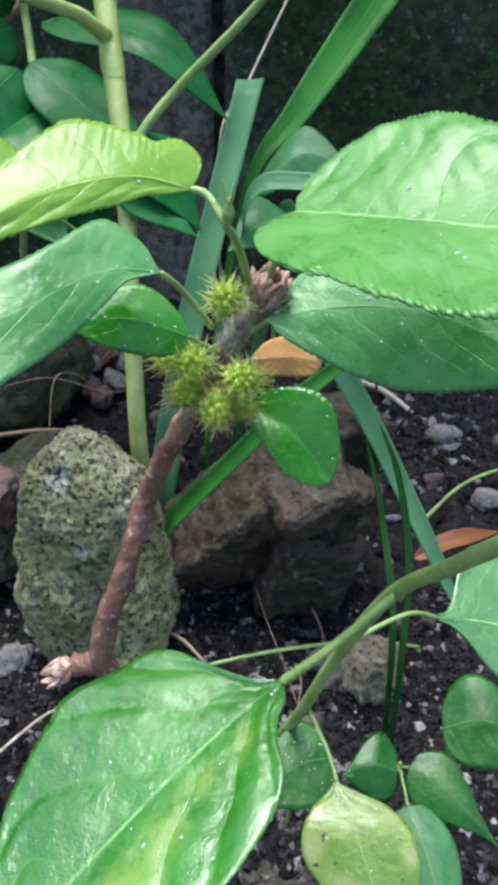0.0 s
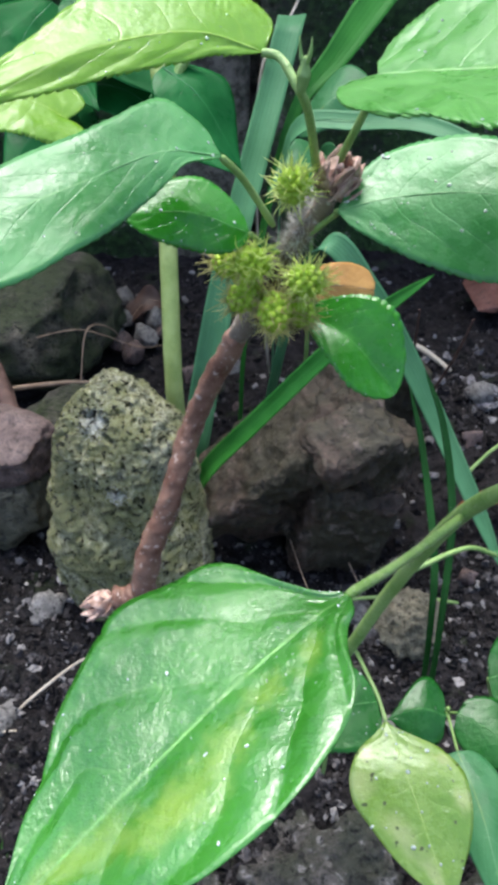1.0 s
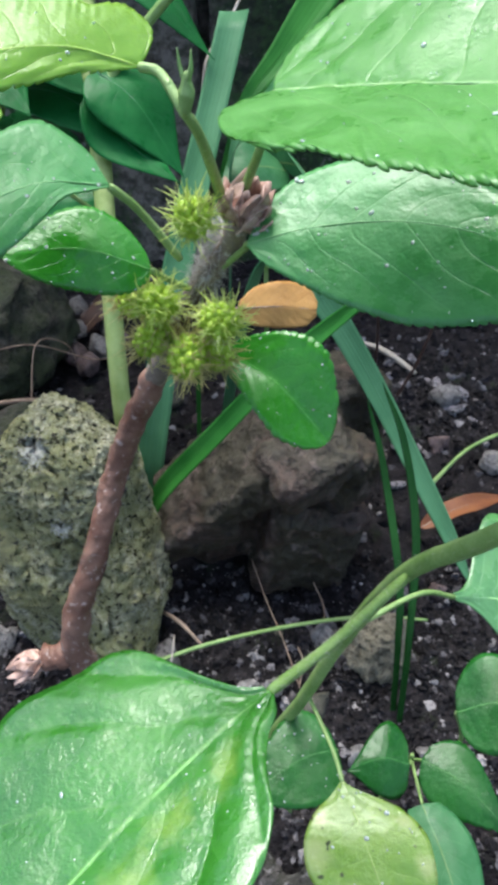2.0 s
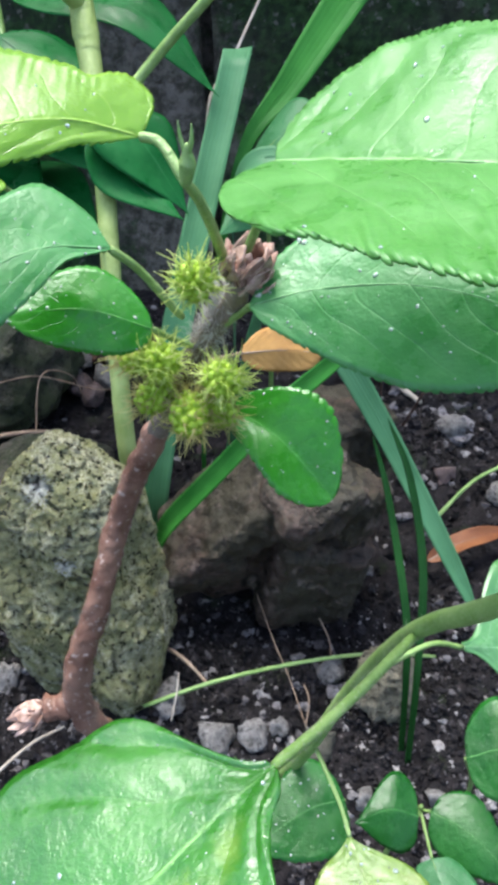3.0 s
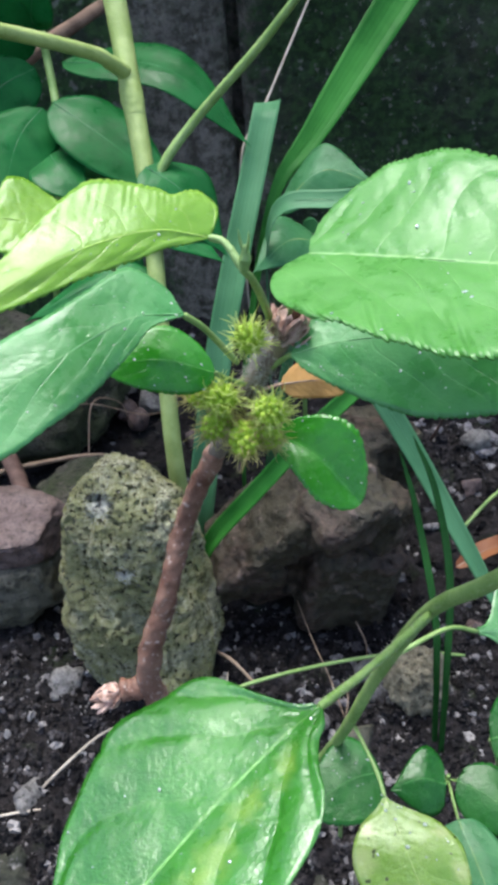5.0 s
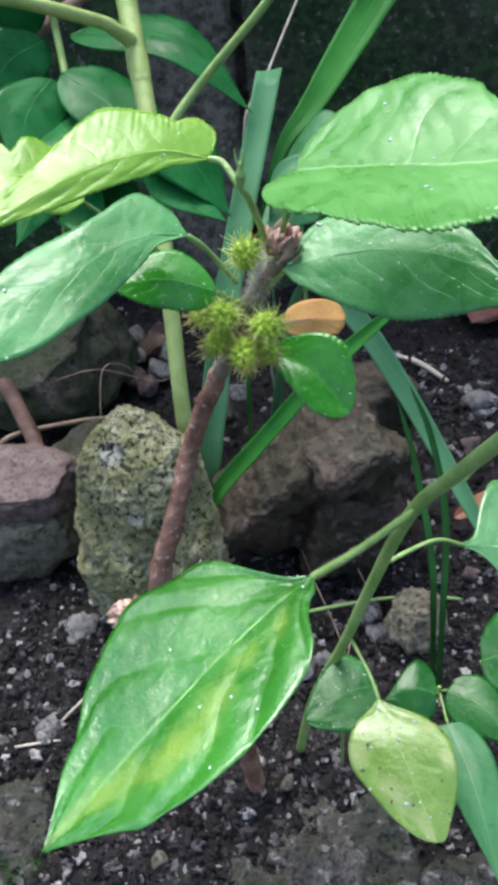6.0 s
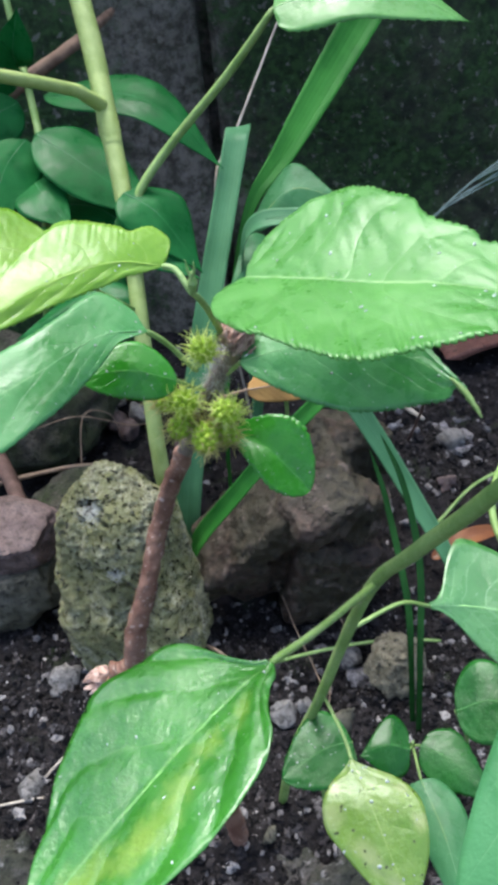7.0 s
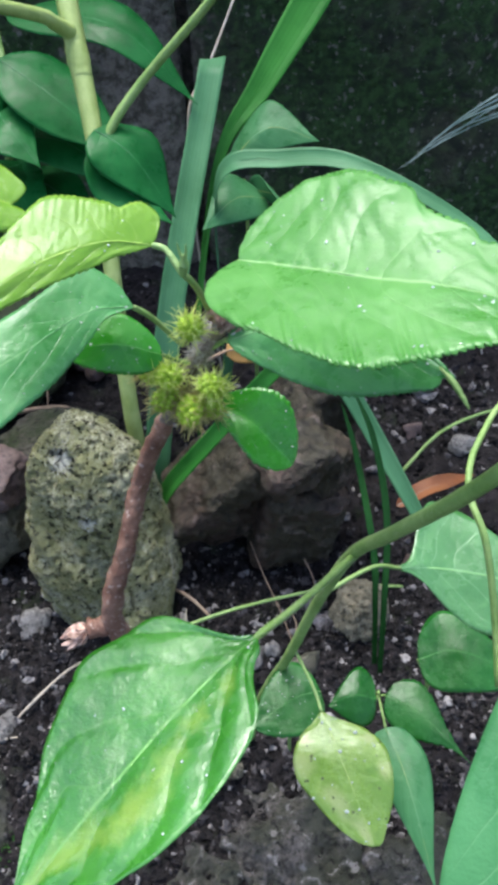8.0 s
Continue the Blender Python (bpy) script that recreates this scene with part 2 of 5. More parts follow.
PALESTEM = stem_material("pale_stem", (0.25, 0.34, 0.09), (0.38, 0.47, 0.16), 0.42)
PETIOLE = stem_material("petiole", (0.15, 0.26, 0.065), (0.25, 0.38, 0.13), 0.42)
BARK = stem_material("brown_bark", (0.12, 0.05, 0.032), (0.26, 0.145, 0.105), 0.5, (0.44, 0.34, 0.3))
GREYBARK = stem_material("grey_bark", (0.11, 0.08, 0.058), (0.28, 0.225, 0.175), 0.8, (0.5, 0.46, 0.4))
FUZZ = plain_material("pale_fuzz", (0.45, 0.42, 0.38), (0.6, 0.57, 0.52), 0.8, 200, 0.2)
DRYBUD = plain_material("dry_bud_scale", (0.28, 0.16, 0.12), (0.64, 0.45, 0.38), 0.75, 320)
FRUIT = plain_material("green_fruit", (0.3, 0.48, 0.03), (0.5, 0.68, 0.08), 0.38, 500, 0.25)
HAIR = plain_material("fruit_style", (0.6, 0.74, 0.14), (0.8, 0.86, 0.36), 0.45, 200, 0.35)
HAIRDRY = plain_material("withered_style", (0.42, 0.4, 0.12), (0.62, 0.56, 0.26), 0.5, 200, 0.35)
# The two near-white spots paint a sheen on its upper front.
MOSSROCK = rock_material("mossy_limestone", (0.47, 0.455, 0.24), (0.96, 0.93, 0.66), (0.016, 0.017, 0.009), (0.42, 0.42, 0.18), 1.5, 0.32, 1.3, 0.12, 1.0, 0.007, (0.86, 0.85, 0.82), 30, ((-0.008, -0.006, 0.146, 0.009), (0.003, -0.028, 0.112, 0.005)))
BROWNROCK = rock_material("brown_stone", (0.034, 0.02, 0.014), (0.085, 0.053, 0.041), (0.011, 0.008, 0.006), (0.03, 0.026, 0.013), 1.0, 0.58, 0.8, None, 0.45, 0.003, (0.2, 0.15, 0.13), 95)
PITTED = rock_material("pitted_stone", (0.17, 0.15, 0.1), (0.34, 0.3, 0.22), (0.045, 0.04, 0.03), None, 1.5, 0.8, 1.0)
REDROCK = rock_material("reddish_stone", (0.095, 0.062, 0.058), (0.165, 0.115, 0.108), (0.04, 0.028, 0.027), None, 1.0, 0.6, 0.5)
GREYROCK = rock_material("grey_stone", (0.085, 0.078, 0.062), (0.18, 0.165, 0.13), (0.028, 0.026, 0.022), (0.075, 0.072, 0.048), 1.0, 0.7)
MOSSDARK = rock_material("dark_mossy_stone", (0.055, 0.05, 0.04), (0.14, 0.125, 0.1), (0.014, 0.012, 0.01), (0.04, 0.055, 0.02), 1.0, 0.75, 1.0)
MOSS = plain_material("moss", (0.02, 0.09, 0.012), (0.06, 0.2, 0.03), 0.7, 300, 0.2)
DARKROCK = rock_material("dark_stone", (0.042, 0.037, 0.036), (0.15, 0.132, 0.128), (0.01, 0.009, 0.009), (0.036, 0.04, 0.026), 1.1, 0.7, 1.0, None, 0.4, 0.005, (0.36, 0.34, 0.35), 120)
QUARTZ = rock_material("white_pebble", (0.2, 0.18, 0.2), (0.46, 0.43, 0.45), (0.05, 0.045, 0.048), None, 2.2, 0.7, 1.0)
PALESTONE = rock_material("pale_pebble", (0.15, 0.14, 0.135), (0.3, 0.28, 0.275), (0.06, 0.055, 0.052), None, 1.6, 0.75, 0.8)
SOIL, CRUMBS, WALL, WATER = soil_material(), granule_material(), wall_material(), water_material()
DEADLEAF = leaf_material("dead_leaf", (0.42, 0.21, 0.05), (0.62, 0.35, 0.1), (0.3, 0.15, 0.05), 0.55, 0.3)
RUSTLEAF = leaf_material("rust_leaf", (0.2, 0.06, 0.018), (0.34, 0.12, 0.035), (0.16, 0.05, 0.02), 0.55, 0.25)
BROWNLEAF = leaf_material("brown_leaf", (0.05, 0.022, 0.014), (0.1, 0.05, 0.034), (0.06, 0.03, 0.02), 0.6, 0.15)
DARKTWIG = stem_material("dark_twig", (0.06, 0.03, 0.025), (0.13, 0.075, 0.06), 0.75)
TWIG = stem_material("dry_twig", (0.2, 0.13, 0.09), (0.36, 0.26, 0.19), 0.75)
ROOT = stem_material("pale_root", (0.3, 0.25, 0.2), (0.5, 0.44, 0.37), 0.7)
TERRACOTTA = rock_material("terracotta", (0.12, 0.045, 0.034), (0.2, 0.085, 0.066), (0.06, 0.028, 0.02), None, 0.7, 0.75, 0.4)
STRAW = blade_material("bleached_leaf", (0.08, 0.14, 0.13), (0.3, 0.4, 0.38), 0.45)

RIBS = {
    "mulberry_leaf": stem_material("dark_leaf_rib", (0.11, 0.31, 0.11), (0.16, 0.39, 0.16), 0.4),
    "young_lime_leaf": stem_material("lime_leaf_rib", (0.3, 0.5, 0.06), (0.4, 0.58, 0.12), 0.4),
    "sunward_mulberry_leaf": stem_material("pale_leaf_rib", (0.26, 0.46, 0.18), (0.34, 0.56, 0.26), 0.4),
    "plain_glossy_leaf": stem_material("plain_glossy_rib", (0.18, 0.4, 0.12), (0.26, 0.5, 0.2), 0.35),
    "glossy_leaf": stem_material("glossy_leaf_rib", (0.16, 0.4, 0.1), (0.24, 0.5, 0.16), 0.35),
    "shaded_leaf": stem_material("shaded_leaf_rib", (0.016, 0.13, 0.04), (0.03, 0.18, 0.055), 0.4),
    "fresh_green_leaf": stem_material("fresh_leaf_rib", (0.07, 0.3, 0.04), (0.1, 0.36, 0.07), 0.4),
    "weed_leaf": stem_material("weed_leaf_rib", (0.06, 0.22, 0.05), (0.09, 0.28, 0.07), 0.4),
    "yellowing_leaf": stem_material("yellow_leaf_rib", (0.3, 0.42, 0.1), (0.4, 0.5, 0.16), 0.4),
}

# ---- building helpers ----


def vec(*p):
    return Vector(p)


def mesh_object(name, verts, faces, material, uvs=None, smooth=True, ribs=None):
    me = bpy.data.meshes.new(name)
    me.from_pydata([tuple(v) for v in verts], [], faces)
    if uvs is not None:
        layer = me.uv_layers.new(name="UVMap")
        loops = np.empty(len(me.loops), dtype=np.int32)
        me.loops.foreach_get("vertex_index", loops)
        layer.data.foreach_set("uv", np.asarray(uvs, dtype=np.float32)[loops].ravel())
    if ribs is not None:
        layer = me.uv_layers.new(name="veins")
        layer.data.foreach_set("uv", np.asarray(ribs, dtype=np.float32)[loops].ravel())
    if smooth:
        me.polygons.foreach_set("use_smooth", [True] * len(me.polygons))
    me.materials.append(material)
    me.update()
    return new(name, me)


def thing(name, place, label, category, group="", kind=""):
    ob = new(name)
    ob.location = place
    ob.empty_display_size = 0.02
    return tagged(ob, label, category, group, kind)


def part(ob, parent, label=""):
    """Hang ob, whose mesh is in world places, under a thing or a part."""
    ob.parent = parent
    top = parent
    while top.parent:
        top = top.parent
    if parent is top:
        ob.matrix_parent_inverse = Matrix.Translation(-top.location)
    return tagged(ob, label)


def rooted(ob, place):
    """Give a mesh in world places its origin at place."""
    ob.data.transform(Matrix.Translation(-Vector(place)))
    ob.location = place
    return ob


def curve_points(points, steps):
    """Catmull-Rom through the points."""
    pts = [Vector(p) for p in points]
    pts = [2 * pts[0] - pts[1], *pts, 2 * pts[-1] - pts[-2]]
    out, spans = [], len(pts) - 3
    for k in range(steps + 1):
        x = k / steps * spans
        i = min(int(x), spans - 1)
        t = x - i
        a, b, c, d = pts[i : i + 4]
        out.append(0.5 * ((2 * b) + (c - a) * t + (2 * a - 5 * b + 4 * c - d) * t * t + (3 * b - a - 3 * c + d) * t**3))
    return out


def tube(name, points, radii, material, steps=24, sides=10, rough=0.0, seed=0.0):
    """A round, tapering stem along points; its ends are closed and rounded."""
    path = curve_points(points, steps)
    verts, faces = [], []
    axis = (path[1] - path[0]).normalized()
    side = axis.cross(vec(0.3, 0.9, 0.2)).normalized()
    for k, p in enumerate(path):
        axis = (path[min(k + 1, steps)] - path[max(k - 1, 0)]).normalized()
        side = (side - axis * side.dot(axis)).normalized()
        other = axis.cross(side)
        x = k / steps * (len(radii) - 1)
        i = min(int(x), len(radii) - 2)
        r = radii[i] + (radii[i + 1] - radii[i]) * (x - i)
        if k in (0, steps):
            r *= 0.75
        for j in range(sides):
            a = 2 * math.pi * j / sides
            bump = 1 + rough * noise.noise(vec(k * 0.55 + seed, math.cos(a) * 1.3, math.sin(a) * 1.3))
            verts.append(p + (side * math.cos(a) + other * math.sin(a)) * r * bump)
    for k in range(steps):
        for j in range(sides):
            a, b = k * sides + j, k * sides + (j + 1) % sides
            faces.append((a, b, b + sides, a + sides))
    verts += [path[0], path[-1]]
    for j in range(sides):
        faces.append((len(verts) - 2, (j + 1) % sides, j))
        faces.append((len(verts) - 1, steps * sides + j, steps * sides + (j + 1) % sides))
    return mesh_object(name, verts, faces, material)


def ovate(top=0.42, base=0.6, tip=0.9):
    """Half-width over the length: widest at top, with its own roundness at base and tip."""
    k = math.log(0.5) / math.log(top)
    return lambda u: max(0.0, math.sin(math.pi * min(max(u, 0.0), 1.0) ** k)) ** (base + (tip - base) * u)


def outline(*knots):
    """Half-width over the length, gliding through a few (u, width) knots."""
    us, ws = [k[0] for k in knots], [k[1] for k in knots]

    def width(u):
        i = max(k for k in range(len(us) - 1) if us[k] <= u or k == 0)
        t = (u - us[i]) / (us[i + 1] - us[i])
        rise = [(ws[min(j + 1, len(ws) - 1)] - ws[max(j - 1, 0)]) / (us[min(j + 1, len(us) - 1)] - us[max(j - 1, 0)]) for j in (i, i + 1)]
        span = us[i + 1] - us[i]
        h = (2 * t**3 - 3 * t * t + 1) * ws[i] + (t**3 - 2 * t * t + t) * span * rise[0]
        return max(0.0, h + (3 * t * t - 2 * t**3) * ws[i + 1] + (t**3 - t * t) * span * rise[1])

    return width


def strap(sharp=6.0, foot=0.7, cut=False):
    """A grass blade: nearly even width; a cut one ends square."""
    return lambda u: (foot + (1 - foot) * min(1, u * 2.5)) * (1.0 if cut else (1 - u**sharp) ** 0.8)


def leaf(name, spine, left, right, profile, material, parent=None, label="", left_end=None, right_end=None, teeth=0, tooth=0.05, camber=0.0, lobe=0.0, lobe_left=1.0,
         wave=0.0, ripple=0.0, veins=8.0, slant=2.4, across=8, steps=60, thick=0.0004, seed=0.0, midrib=0.0, rib_material=None, dents=(), profile_right=None, pucker=0.0):
    """A leaf blade round a bent spine. left and right: the half-width vectors at the widest place (and at the end, where given)."""
    path = curve_points(spine, steps)
    left, right = Vector(left), Vector(right)
    left_end, right_end = Vector(left_end or left), Vector(right_end or right)
    ahead = (path[-1] - path[0]).normalized()
    up = ahead.cross(left - right).normalized()
    if up.z < 0:
        up = -up
    width = 0.5 * (left.length + right.length)
    verts, uvs, ribs, faces = [], [], [], []
    rng = random.Random(int(seed * 977) + 5)
    saws = [rng.uniform(0.55, 1.25) for _ in range(2 * teeth + 2)]
    for k, p in enumerate(path):
        u = k / steps
        for s, (start, end) in ((1, (left, left_end)), (-1, (right, right_end))):
            w = (profile_right or profile)(u) if s < 0 else profile(u)
            back = lobe if s < 0 else lobe * lobe_left
            reach = start.lerp(end, u)
            for j in (range(across, 0, -1) if s > 0 else range(0, across + 1)):
                a = j / across
                size = w
                for at, deep, sign, broad in dents:
                    if sign == s:
                        size *= 1 - deep * math.exp(-(((u - at) / broad) ** 2))
                phase = u * veins - (a**1.3) * slant * 0.9 + 0.35 * noise.noise(vec(u * 6 + seed, a * 2, s))
                q = p + reach * (a * size)
                if teeth and j == across:
                    saw = (u * teeth) % 1.0
                    bite = tooth * width * saws[int(u * teeth) * 2 + (s > 0)]
                    q += reach.normalized() * (bite * (math.sin(math.pi * saw) ** 0.7 * 0.7 + 0.5 * saw - 0.5) * min(1.0, 4 * w)) + ahead * (bite * 0.4 * saw)
                q += up * (camber * width * (a * a) * w)
                q -= ahead * (back * math.sin(math.pi * a**1.5) ** 0.5 * (1 - u) ** 10 * min(1.0, 1.5 * w))
                q += up * (wave * width * a * a * math.sin(u * 11 + s * 1.3 + seed) * w)
                if ripple:
                    q += up * (ripple * width * (abs(math.sin(math.pi * (phase - 0.5))) ** 0.7 - 0.6) * (a * (1.3 - 0.6 * a)) * min(1.0, 3 * w))
                if pucker and s == (-1 if pucker > 0 else 1):
                    crimp = 0.5 + 0.9 * noise.noise(vec(u * 14, 3, seed))
                    q += up * (abs(pucker) * width * a**2.5 * math.sin(u * 150 - 7 * a + 9 * noise.noise(vec(u * 9, seed, 0))) * crimp * min(1.0, 3 * w))
                q += up * (0.03 * width * noise.noise(vec(u * 4 + seed * 3, a * 2 * s, seed)))
                q += up * (0.008 * width * noise.noise(vec(u * 22 + seed * 3, a * 9 * s, seed)))
                verts.append(q)
                uvs.append((u, 0.5 + 0.5 * s * a))
                ribs.append((phase, a))
    cols = 2 * across + 1
    for k in range(steps):
        for j in range(cols - 1):
            a = k * cols + j
            faces.append((a, a + 1, a + 1 + cols, a + cols))
    ob = mesh_object(name, verts, faces, material, uvs, ribs=ribs)
    mod = ob.modifiers.new("thickness", "SOLIDIFY")
    mod.thickness, mod.offset = thick, 0.0
    if parent is not None:
        part(ob, parent, label)
    if midrib:
        rib = tube("midrib", [p + up * (thick * 0.5 - midrib * 0.45) for p in path[: int(steps * 0.96) : max(1, steps // 10)]], (midrib, midrib * 0.35), rib_material or RIBS.get(material.name, PETIOLE), 20, 6)
        part(rib, ob)
    return ob


def drops(leaf_ob, count, seed, small=0.00015, large=0.0004):
    """Water beads that lie on a leaf, as one part of it."""
    rng = random.Random(seed)
    me = leaf_ob.data
    bm = bmesh.new()
    for _ in range(count):
        face = me.polygons[rng.randrange(len(me.polygons))]
        n = face.normal if face.normal.z > 0 else -face.normal
        r = small + (large - small) * rng.random() ** 4
        turn = n.to_track_quat("Z", "Y").to_matrix().to_4x4()
        m = Matrix.Translation(face.center + n * (r * 0.25 + 0.0002)) @ turn @ Matrix.Rotation(rng.uniform(0, 3.1), 4, "Z") @ Matrix.Diagonal((1 + rng.random() * 0.7, 1, 0.5, 1))
        bmesh.ops.create_icosphere(bm, subdivisions=1, radius=r, matrix=m)
    out = bpy.data.meshes.new("dew")
    bm.to_mesh(out)
    bm.free()
    out.polygons.foreach_set("use_smooth", [True] * len(out.polygons))
    out.materials.append(WATER)
    ob = new("dew", out)
    ob.parent = leaf_ob
    return tagged(ob, "clear round water beads", kind="stuff")


def rock(name, place, size, material, label, seed, cuts=(), rough=0.16, pits=0.0, shape=None, turn=(0, 0, 0), detail=5, group="", category="rock", grain=1.0, crag=0.0):
    """A stone that stands at place: a ball, cut by planes (normal, distance in half-sizes), then broken up at three scales."""
    bm = bmesh.new()
    bmesh.ops.create_icosphere(bm, subdivisions=detail, radius=1.0)
    off = vec(seed * 7.13, seed * 3.7, seed * 1.9)
    mean = (size[0] + size[1] + size[2]) / 3
    for v in bm.verts:
        p = v.co.copy()
        p *= 1 + rough * noise.noise(p * 1.1 + off) + rough * 0.6 * noise.noise(p * 2.3 + off)
        for normal, far in cuts:
            nn = Vector(normal).normalized()
            over = p.dot(nn) - far - 0.05 * noise.noise(p * 3 + off)
            if over > 0:
                p -= nn * over * 0.93
        if shape:
            p = shape(p)
        d = v.co.normalized()
        p += d * (0.05 * rough / 0.16 * noise.noise(p * 5 + off) + 0.022 * grain * noise.noise(p * 13 + off) + 0.011 * grain * noise.noise(p * 31 + off) + 0.008 * grain * noise.noise(p * 60 + off))
        if crag:
            p += d * crag * (0.25 - abs(noise.noise(p * 2.6 + off * 1.7))) + d * crag * 0.5 * (0.2 - abs(noise.noise(p * 6.1 + off)))
        if pits:
            hole = noise.noise(p * 9 + off * 2)
            p -= d * pits * max(0.0, hole - 0.15)
            p -= d * pits * 0.6 * max(0.0, noise.noise(p * 19 + off) - 0.2)
        v.co = Vector((p.x * size[0], p.y * size[1], p.z * size[2]))
    low = min(v.co.z for v in bm.verts)
    spin = Euler([radians(a) for a in turn]).to_matrix()
    for v in bm.verts:
        v.co = spin @ v.co
    low = min(v.co.z for v in bm.verts)
    for v in bm.verts:
        v.co.z -= low
    me = bpy.data.meshes.new(name)
    bm.to_mesh(me)
    bm.free()
    me.polygons.foreach_set("use_smooth", [True] * len(me.polygons))
    me.materials.append(material)
    ob = new(name, me)
    ob.location = place
    return tagged(ob, label, category, group)


def fused_rock(name, place, masses, material, label, seed, cell=0.0016, rough=0.0028, category="rock"):
    """One stone of several angular masses grown together; masses: middle, half sizes, long axis, upper side."""
    bm = bmesh.new()
    for middle, half, ahead, above in masses:
        x = Vector(ahead).normalized()
        z = Vector(above)
        z = (z - x * z.dot(x)).normalized()
        turn = Matrix((x, z.cross(x), z)).transposed().to_4x4()
        made = bmesh.ops.create_cube(bm, size=2.0, matrix=Matrix.Translation(middle) @ turn @ Matrix.Diagonal((*half, 1)))
        edges = list({e for v in made["verts"] for e in v.link_edges})
        bmesh.ops.bevel(bm, geom=edges, offset=min(half) * 0.35, segments=1, affect="EDGES")
    rough_me = bpy.data.meshes.new("masses")
    bm.to_mesh(rough_me)
    bm.free()
    ob = new(name, rough_me)
    mod = ob.modifiers.new("fuse", "REMESH")
    mod.mode, mod.voxel_size = "VOXEL", cell
    bpy.context.view_layer.update()
    me = bpy.data.meshes.new_from_object(ob.evaluated_get(bpy.context.evaluated_depsgraph_get()))
    ob.modifiers.clear()
    bm = bmesh.new()
    bm.from_mesh(me)
    for _ in range(2):
        bmesh.ops.smooth_vert(bm, verts=bm.verts, factor=0.5, use_axis_x=True, use_axis_y=True, use_axis_z=True)
    bm.normal_update()
    off = vec(seed * 3.1, seed * 1.7, seed)
    moved = []
    for v in bm.verts:
        p = v.co
        h = 1.5 * noise.noise(p * 38 + off) - 1.6 * abs(noise.noise(p * 60 + off * 2)) + 0.9 * noise.noise(p * 120 + off) + 0.5 * noise.noise(p * 260 + off) + 0.35 * noise.noise(p * 480 + off) + 1.0 * (noise.voronoi(p * 55 + off)[0][0] - 0.4)
        moved.append(p + v.normal * rough * h)
    for v, p in zip(bm.verts, moved):
        v.co = p
    bm.to_mesh(me)
    bm.free()
    me.polygons.foreach_set("use_smooth", [True] * len(me.polygons))
    me.materials.clear()
    me.materials.append(material)
    ob.data = me
    bpy.data.meshes.remove(rough_me)
    me.name = name
    return tagged(rooted(ob, place), label, category)


def standing_rock(name, place, stations, material, label, seed, corner=25, rings=220, sides=260, category="rock"):
    """An upright stone of rounded square sections; stations: height, left, right, front and back faces. Lumpy, pitted, hollowed low on its front."""
    heights = [k[0] for k in stations]
    verts, faces = [], []
    off = vec(seed * 7.1, seed * 3.7, seed * 1.9)
    low, high = heights[0], heights[-1]
    for r in range(rings + 1):
        f = r / rings
        z = low + (high - low) * (1 - (1 - f) ** 1.6)
        left, right, front, back = (float(np.interp(z, heights, [k[i] for k in stations])) for i in (1, 2, 3, 4))
        for c in range(sides):
            a = 2 * math.pi * c / sides
            b = a + radians(corner)
            flat = (abs(math.cos(b)) ** 3.2 + abs(math.sin(b)) ** 3.2) ** (-1 / 3.2)
            x, y = math.cos(a) * flat, math.sin(a) * flat
            p = vec((left + right) / 2 + x * (right - left) / 2 * 0.93, (front + back) / 2 + y * (back - front) / 2 * 0.93, z)
            out = vec(x, y, 0.9 * (f**4)).normalized()
            if y < 0:
                p.y -= 0.026 * max(0.0, x) * max(0.0, 1 - z / 0.085)
            hollow = math.exp(-((x - 0.25) ** 2 / 0.10 + (z - 0.052) ** 2 / 0.0005)) * (1 if y < 0 else 0)
            ledge = math.exp(-((z - 0.062 + 0.028 * (x + 0.3)) ** 2 / 0.00006)) * (1 if y < 0 and x < 0.5 else 0)
            flank = math.exp(-((x + 0.72) ** 2 / 0.06 + (z - 0.098) ** 2 / 0.0008)) * (1 if y < 0.2 else 0)
            h = -0.011 * hollow + 0.0045 * ledge - 0.004 * flank
            h += 0.0055 * noise.noise(p * 20 + off) + 0.0026 * noise.noise(p * 55 + off) - 0.0016 * abs(noise.noise(p * 80 + off * 2))
            h += 0.0014 * noise.noise(p * 150 + off) + 0.0013 * noise.noise(p * 290 + off) + 0.0008 * noise.noise(p * 620 + off)
            h -= 0.011 * max(0.0, noise.noise(p * 250 + off * 3) - 0.3) + 0.008 * max(0.0, noise.noise(p * 120 + off * 4) - 0.34)
            verts.append(p + out * h)
    for r in range(rings):
        for c in range(sides):
            a, b = r * sides + c, r * sides + (c + 1) % sides
            faces.append((a, b, b + sides, a + sides))
    faces.append(tuple(range(sides - 1, -1, -1)))
    faces.append(tuple(rings * sides + c for c in range(sides)))
    return tagged(rooted(mesh_object(name, verts, faces, material), place), label, category)


# ---- ground and wall ----
WALL_Y = 0.80


def soil_height(x, y):
    near = math.exp(-(((x / 0.9) ** 2) + ((y - 0.35) / 0.8) ** 2))
    h = 0.012 * noise.noise(vec(x * 9, y * 9, 1.7)) + 0.006 * noise.noise(vec(x * 28, y * 28, 5.1)) + 0.005 * noise.noise(vec(x * 75, y * 75, 2.2)) + 0.0034 * noise.noise(vec(x * 150, y * 150, 8.4))
    h += 0.0075 * (0.22 - abs(noise.noise(vec(x * 24, y * 24, 7.7)))) + 0.0045 * (0.2 - abs(noise.noise(vec(x * 52, y * 52, 3.9))))
    return h * near - 0.002


